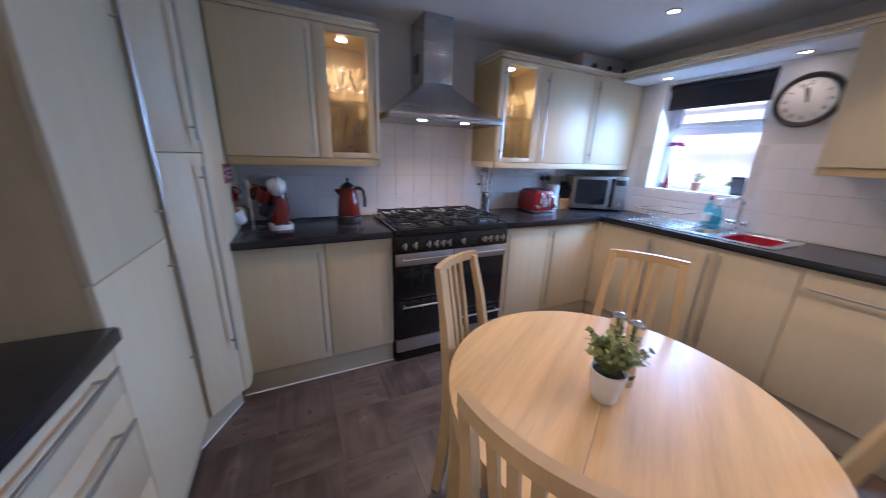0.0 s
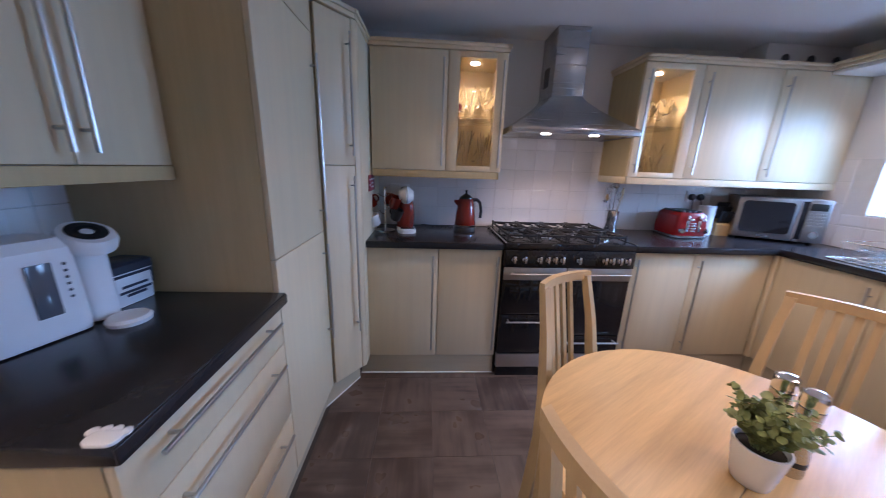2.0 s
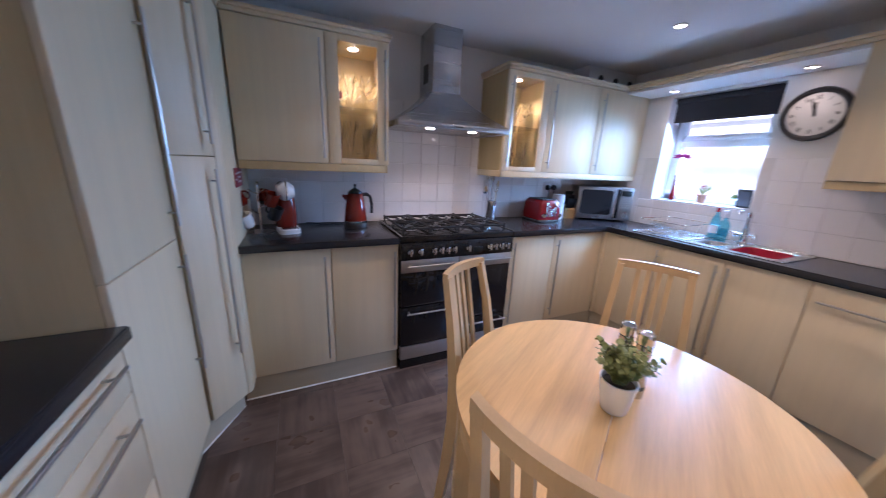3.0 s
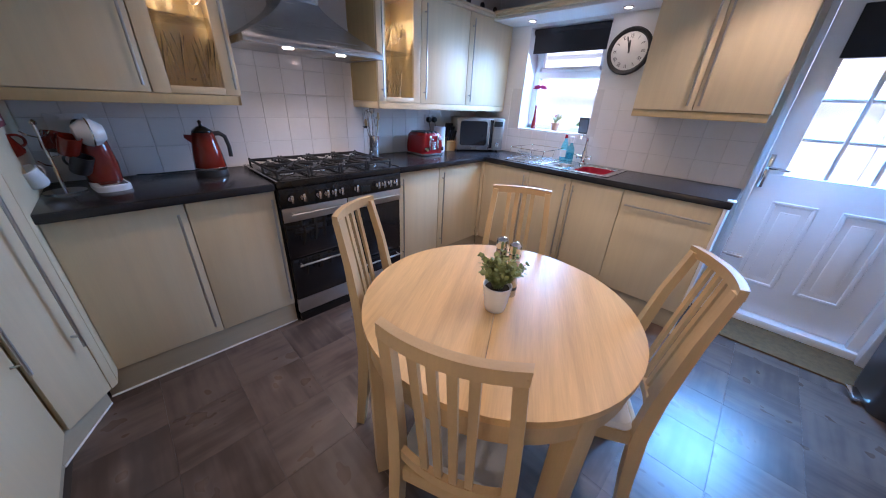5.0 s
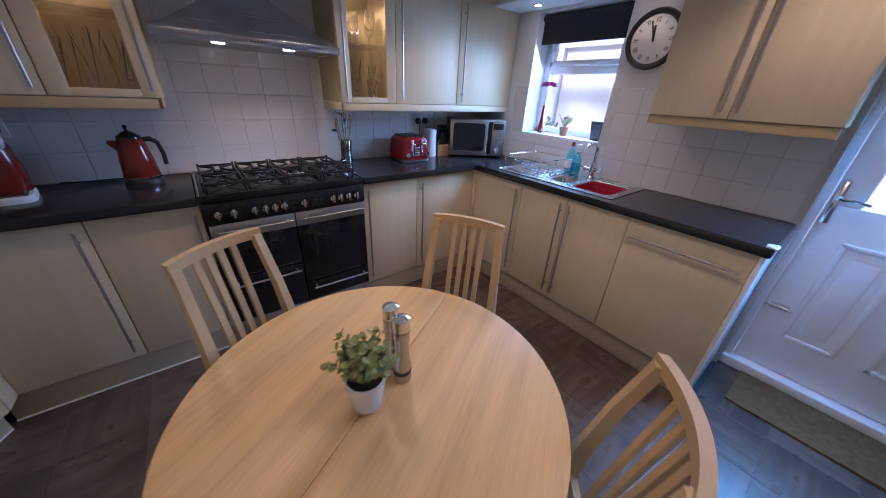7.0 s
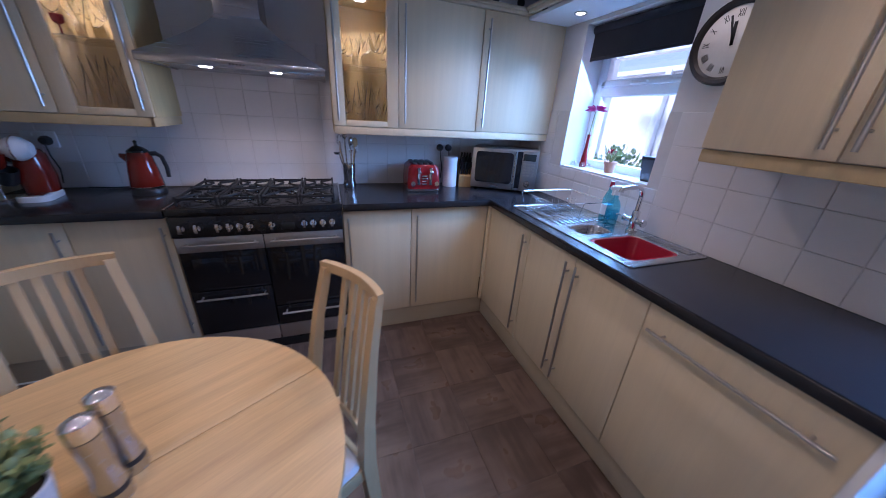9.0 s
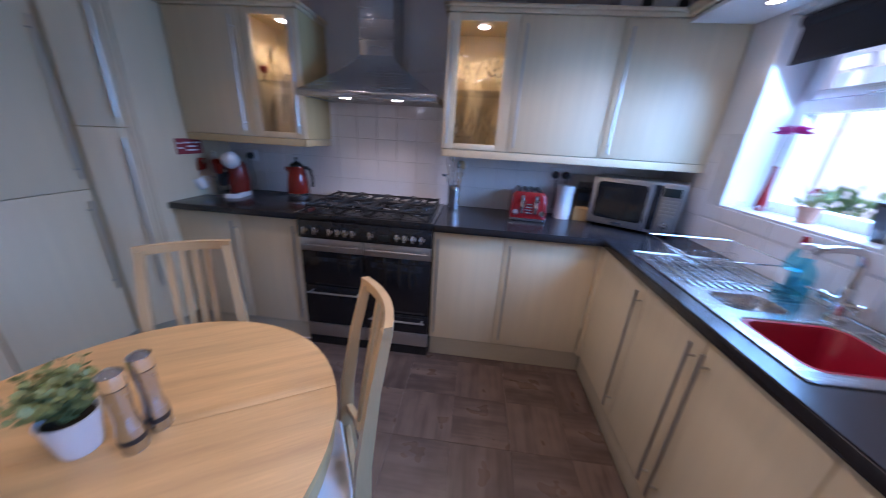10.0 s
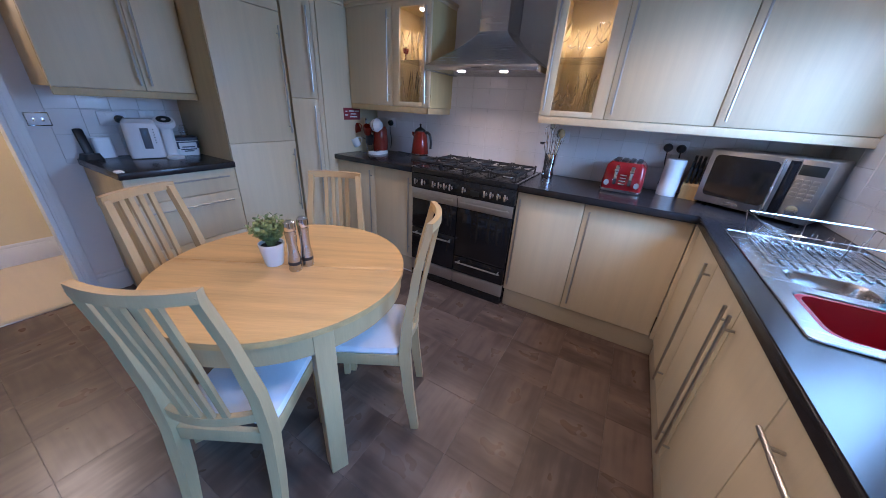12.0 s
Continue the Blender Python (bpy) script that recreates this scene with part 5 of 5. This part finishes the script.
def socket(x, z, wide, plugs=(), m=None):
    t = thing("wall_socket", m or pose(x, 0, z), "white double wall socket" + (" with black plugs" if plugs else "") if wide > 0.1 else "white wall switch plate", "wall socket", "wall sockets")
    part("plate", box((-wide / 2, -0.022, -0.043), (wide / 2, -0.0095, 0.043), 0.003), WHITEPLASTIC, t)
    for k in ((-0.36, 0.36) if wide > 0.1 else (0.0,)):
        part("rocker", box((k * wide / 2 - 0.006, -0.025, 0.018), (k * wide / 2 + 0.006, -0.021, 0.034), 0.001), WHITEPLASTIC, t)
    for px in plugs:
        b = lathe([(0.026, 0), (0.026, 0.02), (0.018, 0.034), (0.0, 0.036)], (0, 0, 0), 16, pose(px, -0.022, -0.005, 90, 0, 0))
        add_tube(b, [(px, -0.045, -0.02), (px + 0.004, -0.05, -0.08), (px + 0.02, -0.045, -0.16), (px + 0.01, -0.05, -0.24)], 0.0035, 6)
        part("plug", b, BLACKPLASTIC, t, "black plug and cable")
    return t


socket(1.695, 1.215, 0.146, (-0.036, 0.036))
socket(0.985, 1.215, 0.086)
socket(-0.70, 1.20, 0.146, (0.03,))
socket(0, 0, 0.146, (0.03,), pose(XL, -1.80, 1.17, 0, 0, 90))
socket(0, 0, 0.086, (), pose(XL, -1.61, 1.18, 0, 0, 90))
sw = thing("light_switch", pose(XL, -2.13, 1.165, 0, 0, 90) @ Matrix.Diagonal((0.68, 1, 0.9, 1)), "chrome-edged double light switch beside the hall opening", "light switch")
part("plate", box((-0.073, -0.012, -0.043), (0.073, -0.0005, 0.043), 0.003), CHROME, sw)
part("insert", box((-0.066, -0.014, -0.036), (0.066, -0.011, 0.036), 0.002), WHITEPLASTIC, sw)
for x in (-0.025, 0.025):
    part("rocker", box((x - 0.010, -0.018, -0.014), (x + 0.010, -0.013, 0.014), 0.002), CHROME, sw)

sg = thing("wall_sign", pose(LB.x + 0.011, -0.36, 1.262), "small red plaque with white writing on the larder side", "sign")
part("board", box((0, -0.10, -0.05), (0.006, 0.10, 0.05), 0.002), SIGNRED, sg)
b = bmesh.new()
for z, y0, y1 in ((0.024, -0.04, 0.02), (0.024, 0.035, 0.085), (0.0, -0.02, 0.05), (-0.024, -0.03, 0.06), (0.02, -0.085, -0.06), (-0.01, -0.09, -0.055)):
    add_box(b, (0.0058, y0, z - 0.005), (0.0068, y1, z + 0.005))
part("lettering", b, WHITEPLASTIC, sg)

bx = thing("pipe_boxing", pose(1.80, 0, UZ1 + 0.0005), "white boxed-in pipes with round dark caps", "pipe boxing")
part("box", box((0, -0.20, 0), (XR - 1.803, -0.003, ZC - UZ1 - 0.003), 0.003), PAINT, bx)
for x in (0.14, 0.33, 0.52):
    part("cap", cyl((x, -0.199, 0.115), (x, -0.206, 0.115), 0.028, 20), BINGREY, bx)

# ---- things on the drawer-run worktop ----
pm = thing("formula_machine", pose(-1.46, -1.685, zt, 0, 0, 74) @ Matrix.Diagonal((0.88, 0.88, 0.95, 1)), "white baby-formula maker with a round control dial", "kitchen appliance")
part("body", loft([rrect(-0.15, 0.06, -0.07, 0.12, 0.03, 0.004), rrect(-0.155, 0.065, -0.075, 0.125, 0.04, 0.03), rrect(-0.15, 0.06, -0.07, 0.12, 0.04, 0.24), rrect(-0.13, 0.045, -0.05, 0.10, 0.035, 0.265)], True, True), WHITEPLASTIC, pm)
part("column", loft([rrect(0.066, 0.145, -0.05, 0.11, 0.03, 0.004), rrect(0.066, 0.145, -0.05, 0.11, 0.03, 0.23)], True, True), WHITEPLASTIC, pm)
part("head", lathe([(0.055, 0), (0.068, 0.006), (0.07, 0.03), (0.062, 0.045), (0.0, 0.047)], (0, 0, 0), 28, pose(0.105, -0.02, 0.225, 24, 0, 0)), WHITEPLASTIC, pm)
part("dial_ring", lathe([(0.028, 0.0), (0.046, 0.0), (0.046, 0.003), (0.028, 0.003), (0.028, 0)], (0, 0, 0.0465), 28, pose(0.105, -0.02, 0.225, 24, 0, 0)), BLACKPLASTIC, pm)
part("water_window", box((-0.055, -0.0785, 0.07), (-0.005, -0.0745, 0.21), 0.003), GREYPANEL, pm)
part("drip_tray", lathe([(0.055, 0), (0.058, 0.012), (0.05, 0.02), (0.0, 0.02)], (0.11, -0.12, 0.0), 24), WHITEPLASTIC, pm)
b = bmesh.new()
for k in range(6):
    add_cyl(b, (0.02, -0.0755, 0.11 + 0.018 * k), (0.02, -0.078, 0.11 + 0.018 * k), 0.004, 8)
part("indicator", b, GREYPANEL, pm)
tb = thing("milk_powder_tub", pose(-1.47, -1.49, zt, 0, 0, 84), "white and navy plastic tub with a dark lid", "tub")
part("tub", loft([rrect(-0.07, 0.07, -0.05, 0.05, 0.02, 0), rrect(-0.075, 0.075, -0.055, 0.055, 0.02, 0.105)], True, True), WHITEPLASTIC, tb)
part("label", box((-0.055, -0.0585, 0.045), (0.055, -0.0545, 0.092), 0.002), WHITEPLASTIC, tb)
part("band", loft([rrect(-0.0745, 0.0745, -0.0548, 0.0548, 0.02, 0.05), rrect(-0.0768, 0.0768, -0.0566, 0.0566, 0.02, 0.10)], True, True), BLUEPLASTIC, tb, "navy printed band")
b = bmesh.new()
for z, w_ in ((0.062, 0.04), (0.045, 0.05), (0.033, 0.03)):
    add_box(b, (-w_, -0.0595, z - 0.004), (w_, -0.0583, z + 0.004))
part("lettering", b, BLUEPLASTIC, tb)
part("lid", loft([rrect(-0.078, 0.078, -0.058, 0.058, 0.022, 0.105), rrect(-0.078, 0.078, -0.058, 0.058, 0.022, 0.128), rrect(-0.07, 0.07, -0.05, 0.05, 0.02, 0.134)], True, True), BLUEPLASTIC, tb)
bb = thing("baby_bottle", pose(-1.56, -1.445, zt), "clear baby bottle standing by the tub", "bottle")
part("bottle", lathe([(0.028, 0), (0.03, 0.01), (0.03, 0.12), (0.024, 0.14), (0.024, 0.15)], (0, 0, 0), 18), DRINKGLASS, bb)
part("cap", lathe([(0.028, 0.15), (0.028, 0.17), (0.018, 0.20), (0.0, 0.205)], (0, 0, 0), 18), DRINKGLASS, bb)
ph = thing("cordless_phone", pose(-1.59, -1.985, zt, 0, 0, 100), "black cordless phone standing in its cradle", "telephone")
part("cradle", loft([rrect(-0.05, 0.05, -0.05, 0.05, 0.02, 0), rrect(-0.04, 0.04, -0.04, 0.04, 0.02, 0.035)], True, True), BLACKPLASTIC, ph)
part("handset", add_box(bmesh.new(), (-0.024, -0.014, 0.0), (0.024, 0.014, 0.17), 0.010, pose(0, 0, 0.02, -14, 0, 0)), BLACKPLASTIC, ph)
rt = thing("white_router", pose(-1.61, -1.905, zt, 0, 0, 92), "white curved plastic box leaning by the tiles", "router")
part("case", loft([rrect(-0.05, 0.05, -0.03, 0.03, 0.02, 0), rrect(-0.048, 0.048, -0.02, 0.03, 0.018, 0.13)], True, True), WHITEPLASTIC, rt)
for x, y, a in ((XF + 0.012, -2.027, 0), (1.869, -2.404, 180)):
    cg = thing("corner_guard", pose(x, y, WT, 0, 0, a) @ Matrix.Scale(0.8, 4), "white paw-shaped child-safety guard on the worktop corner", "corner guard", "worktop corner guards")
    b = loft([rrect(-0.05, 0.018, -0.018, 0.02, 0.016, 0.0005), rrect(-0.05, 0.018, -0.018, 0.02, 0.016, 0.008), rrect(-0.042, 0.010, -0.012, 0.014, 0.012, 0.012)], True, True)
    for k in range(4):
        add_lathe(b, [(0.011, 0.0005), (0.012, 0.006), (0.0, 0.012)], (-0.055 + 0.022 * k, 0.024 - 0.004 * (k - 1.5) ** 2 * 0.5, 0), 12)
    part("guard", b, CERAMIC, cg)

# ---- table ----
TC = Vector((0.302, -1.926, 0))
TR, TZT = 0.497, 0.71
tb_ = thing("dining_table", pose(TC.x, TC.y, 0, 0, 0, 30), "round birch dining table with square legs", "table")
for sgn in (-1, 1):
    poly = [(TR * math.cos(a), sgn * 0.0008 + sgn * TR * math.sin(a)) for a in np.linspace(0, math.pi, 41)]
    if sgn < 0:
        poly = poly[::-1]
    part("tabletop", extrude(poly, TZT - 0.024, TZT, 0.0012), BIRCH, tb_, "half of the veneered top, meeting at a fine seam")
b = bmesh.new()
n = 72
rr = [(TR - 0.012, TZT - 0.0245), (TR - 0.012, TZT - 0.105), (TR - 0.034, TZT - 0.105), (TR - 0.034, TZT - 0.0245)]
ring = [[b.verts.new((r * math.cos(2 * math.pi * k / n), r * math.sin(2 * math.pi * k / n), z)) for r, z in rr] for k in range(n)]
for k in range(n):
    a, c = ring[k], ring[(k + 1) % n]
    for q in range(4):
        b.faces.new((a[q], c[q], c[(q + 1) % 4], a[(q + 1) % 4]))
part("apron", b, BIRCHPALE, tb_)
for k in range(4):
    part("leg", box((TR - 0.082, -0.034, FZ), (TR - 0.009, 0.034, TZT - 0.025), 0.004), BIRCHPALE, tb_, m=pose(0, 0, 0, 0, 0, -53.5 + 90 * k))

pl = thing("pot_plant", pose(0.25, -1.952, TZT + 0.0005), "bushy green artificial plant in a white ribbed pot", "plant")
prof = [(0.034, 0), (0.036, 0.004)] + [(0.037 + 0.0115 * k / 9 + (0.0012 if k % 2 else 0), 0.01 + 0.0085 * k) for k in range(9)] + [(0.050, 0.092), (0.051, 0.10), (0.046, 0.10), (0.044, 0.085), (0, 0.083)]
part("pot", lathe(prof, (0, 0, 0), 32), CERAMIC, pl)
part("soil", cyl((0, 0, 0.08), (0, 0, 0.087), 0.043, 20), SOIL, pl)
rp = random.Random(3)
stems, foliage = bmesh.new(), bmesh.new()
def round_leaf(b, p, way, side, size):
    nrm = way.cross(side).normalized()
    side = nrm.cross(way)
    rim = [b.verts.new(p + way * size * (0.5 - 0.5 * math.cos(a)) + side * size * 0.43 * math.sin(a) + nrm * size * 0.10 * abs(math.sin(a))) for a in np.linspace(0, 2 * math.pi, 8)[:-1]]
    mid_ = b.verts.new(p + way * size * 0.5 - nrm * size * 0.04)
    for q in range(7):
        b.faces.new((mid_, rim[q], rim[(q + 1) % 7]))


for k in range(92):
    a, lean, long_ = rp.uniform(0, 6.28), rp.uniform(0.02, 0.55), rp.uniform(0.06, 0.125)
    long_ *= 1.0 if lean < 0.8 else 0.75
    base = Vector((0.03 * lean * math.cos(a), 0.03 * lean * math.sin(a), 0.088))
    line = []
    for q in range(7):
        f = q / 6
        tip = lean * (0.55 + 0.6 * f)
        line.append(base + Vector((math.sin(tip) * math.cos(a), math.sin(tip) * math.sin(a), math.cos(tip))) * long_ * f)
    add_tube(stems, line, 0.0011, 4)
    for q in range(2, 7):
        u = (line[q] - line[q - 1]).normalized()
        across = u.cross(Vector((rp.uniform(-1, 1), rp.uniform(-1, 1), rp.uniform(-1, 1)))).normalized()
        for sgn in (-1, 1):
            way = (across * sgn + u * 0.55 + Vector((0, 0, 0.2))).normalized()
            round_leaf(foliage, line[q], way, u.cross(across), rp.uniform(0.012, 0.021))
part("stem", stems, LEAF, pl)
part("foliage", foliage, LEAF, pl)
for x, y in ((0.366, -1.934), (0.367, -1.875)):
    ml = thing("pepper_mill", pose(x, y, TZT + 0.0005) @ Matrix.Diagonal((1.0, 1.0, 1.12, 1)), "tall brushed steel pepper mill", "pepper mill", "salt and pepper mills")
    part("body", lathe([(0.024, 0), (0.025, 0.003), (0.025, 0.05), (0.020, 0.075), (0.019, 0.10), (0.022, 0.15), (0.0225, 0.158)], (0, 0, 0), 24), STEEL, ml)
    part("band", lathe([(0.0253, 0.026), (0.0258, 0.032), (0.0253, 0.038)], (0, 0, 0), 24), BLACKPLASTIC, ml)
    part("head", lathe([(0.0225, 0.160), (0.0235, 0.166), (0.0225, 0.19), (0.012, 0.197), (0.0, 0.198)], (0, 0, 0), 24), CHROME, ml)

# ---- chairs ----
def curved_bar(x0, x1, yz0, bow, hgt, thick, n=10):
    """A rail between two posts that bows backwards: hgt high and thick deep."""
    b = bmesh.new()
    rs = []
    for k in range(n + 1):
        f = k / n
        x = x0 + (x1 - x0) * f
        y = yz0[0] - bow * 4 * f * (1 - f)
        z = yz0[1]
        rs.append([b.verts.new(p) for p in ((x, y - thick / 2, z - hgt / 2), (x, y + thick / 2, z - hgt / 2), (x, y + thick / 2, z + hgt / 2), (x, y - thick / 2, z + hgt / 2))])
    for a, c in zip(rs, rs[1:]):
        for q in range(4):
            b.faces.new((a[q], a[(q + 1) % 4], c[(q + 1) % 4], c[q]))
    b.faces.new(rs[0][::-1]), b.faces.new(rs[-1])
    bmesh.ops.recalc_face_normals(b, faces=b.faces)
    return b


def slat_loft(stations):
    """Rectangular section along stations (x, y, z, half width, half depth)."""
    return loft([[(x - w, y - d, z), (x + w, y - d, z), (x + w, y + d, z), (x - w, y + d, z)] for x, y, z, w, d in stations], True, True)


ch = thing("dining_chair", pose(0, 0, 0), "pale birch dining chair with slatted back and white seat", "chair", "chairs round the table")
for sx in (-1, 1):
    part("back_post", slat_loft([(sx * 0.158, -0.245, 0, 0.015, 0.018), (sx * 0.158, -0.215, 0.22, 0.017, 0.022), (sx * 0.158, -0.195, 0.44, 0.018, 0.024), (sx * 0.154, -0.205, 0.60, 0.017, 0.020), (sx * 0.142, -0.24, 0.82, 0.014, 0.015), (sx * 0.130, -0.278, 0.985, 0.013, 0.013)]), BIRCHPALE, ch)
    part("front_leg", slat_loft([(sx * 0.152, 0.165, 0, 0.015, 0.015), (sx * 0.156, 0.165, 0.43, 0.018, 0.018)]), BIRCHPALE, ch)
    part("side_rail", box((sx * 0.156 - 0.010, -0.18, 0.375), (sx * 0.156 + 0.010, 0.155, 0.43), 0.003), BIRCHPALE, ch)
part("front_rail", box((-0.141, 0.155, 0.375), (0.141, 0.175, 0.43), 0.003), BIRCHPALE, ch)
part("back_rail", box((-0.146, -0.205, 0.375), (0.146, -0.185, 0.43), 0.003), BIRCHPALE, ch)
part("top_rail", curved_bar(-0.146, 0.146, (-0.277, 0.985), 0.030, 0.032, 0.022), BIRCHPALE, ch)
part("lower_back_rail", curved_bar(-0.150, 0.150, (-0.200, 0.51), 0.030, 0.034, 0.020), BIRCHPALE, ch)
for x in (-0.060, -0.020, 0.020, 0.060):
    f = 1 - (x / 0.145) ** 2
    part("slat", slat_loft([(x, -0.200 - 0.03 * f, 0.515, 0.010, 0.006), (x, -0.237 - 0.033 * f, 0.76, 0.010, 0.006), (x, -0.276 - 0.035 * f, 0.98, 0.010, 0.006)]), BIRCHPALE, ch)
part("seat", loft([rrect(-0.160, 0.160, -0.175, 0.182, 0.03, 0.431), rrect(-0.168, 0.168, -0.178, 0.19, 0.035, 0.445), rrect(-0.160, 0.160, -0.17, 0.182, 0.035, 0.463), rrect(-0.13, 0.13, -0.14, 0.15, 0.03, 0.472)], True, True), FABRIC, ch, "white fabric padded seat")
PLACES = (((0.60, -2.471), (-0.487, 0.873)), ((0.852, -1.637), (-0.865, -0.501)), ((0.03, -1.39), (0.528, -0.85)), ((-0.243, -2.179), (0.917, 0.398)))
for k, ((x, y), (fx, fy)) in enumerate(PLACES):
    m = pose(x + 0.285 * fx, y + 0.285 * fy, FZ, 0, 0, math.degrees(math.atan2(fy, fx)) - 90) @ Matrix.Diagonal((1, 1, 1.018, 1))
    if k == 0:
        ch.matrix_basis = m
    else:
        copy_thing(ch, m)

# ---- bin ----
bn = thing("kitchen_bin", pose(2.05, -3.45, FZ, 0, 0, 8) @ Matrix.Diagonal((1, 1, 1.2, 1)), "dark grey swing-top kitchen bin", "bin")
part("body", loft([rrect(-0.14, 0.14, -0.16, 0.16, 0.06, 0), rrect(-0.15, 0.15, -0.17, 0.17, 0.06, 0.03), rrect(-0.185, 0.185, -0.205, 0.205, 0.07, 0.55)], True, True), BINGREY, bn)
part("rim", loft([rrect(-0.192, 0.192, -0.212, 0.212, 0.075, 0.545), rrect(-0.195, 0.195, -0.215, 0.215, 0.075, 0.60), rrect(-0.17, 0.17, -0.19, 0.19, 0.07, 0.66)], True, True), BLACKPLASTIC, bn)
part("flap", loft([rrect(-0.13, 0.13, -0.15, 0.15, 0.05, 0.659), rrect(-0.12, 0.12, -0.14, 0.14, 0.05, 0.668)], True, True), BINGREY, bn)
part("foot_pedal", box((-0.06, 0.16, 0.01), (0.06, 0.215, 0.03), 0.006), CHROME, bn)

# ---- tiles: shared meshes, one object a piece ----
def tile_mesh(name, w, h, t, mat, bev):
    return mesh_of(name, box((-w / 2, -h / 2, 0), (w / 2, h / 2, t), bev), mat, False)


def lay(parent, name, me, m):
    ob = new(name, me)
    ob.parent = parent
    ob.matrix_basis = m
    return ob


T = 0.15
tile = tile_mesh("tile", T - 0.002, T - 0.002, 0.006, TILE, 0.002)
def grout(parent, lo, hi):
    part("grout_bed", box(lo, hi), GROUT, parent)


grout(north, (-0.86, -0.0045, WT - 0.03), (XR, 0.0, 1.40))
grout(north, (-0.015, -0.0044, 1.40), (0.862, 0.0, 1.80))
for r_ in range(6):
    for c in range(22):
        x, z = -0.86 + T / 2 + T * c, WT + T / 2 + T * r_
        if x + T / 2 > XR + 0.01 or (r_ > 2 and not (-0.05 < x < 0.9)):
            continue
        lay(north, "tile", tile, pose(x, -0.0035, z, 90, 0, 0))
grout(east, (XR - 0.0045, -2.43, WT - 0.03), (XR, WY1, 1.525))
grout(east, (XR - 0.0045, WY1, WT - 0.03), (XR, 0, WZ0 - 0.001))
grout(east, (XR - 0.0045, WY0, WZ0), (XR, 0, 1.525))
half = tile_mesh("tile", T - 0.002, 0.068, 0.006, TILE, 0.002)
for r_ in range(4):
    for c in range(17):
        y, z = -T / 2 - T * c, WT + T / 2 + T * r_
        if y - T / 2 < -2.44:
            continue
        inside = WY1 - 0.05 < y < WY0 + 0.05
        if inside and z + T / 2 > WZ0:
            if z - T / 2 < WZ0 - 0.06:
                lay(east, "tile", half, pose(XR - 0.0035, y, WZ0 - 0.036, 90, 0, -90))
            continue
        lay(east, "tile", tile, pose(XR - 0.0035, y, z, 90, 0, -90))
grout(west, (XL, -2.09, WT - 0.03), (XL + 0.0045, -1.402, 1.42))
for r_ in range(3):
    for c in range(5):
        y, z = -2.09 + T / 2 + T * c, WT + T / 2 + T * r_
        if y + T / 2 < -1.33:
            lay(west, "tile", tile, pose(XL + 0.0035, y, z, 90, 0, 90))

F = 0.305
vinyl = tile_mesh("floor_tile", F - 0.0008, F - 0.0008, 0.004, VINYL_A, 0.0005)
for r_ in range(13):
    for c in range(14):
        x, y = XL + F / 2 + F * c, YB - F / 2 - F * r_
        if y > -0.45 or (x < -1.2 and y > -1.95) or (x > 2.0 and y > -2.3) or (x < -1.05 and y > -0.7):
            continue
        if x + F / 2 > XR + 0.2:
            continue
        lay(floor_ob, "floor_tile", vinyl, pose(x, y, FZ - 0.004, 0, 0, 90 * ((r_ + c) % 2)))
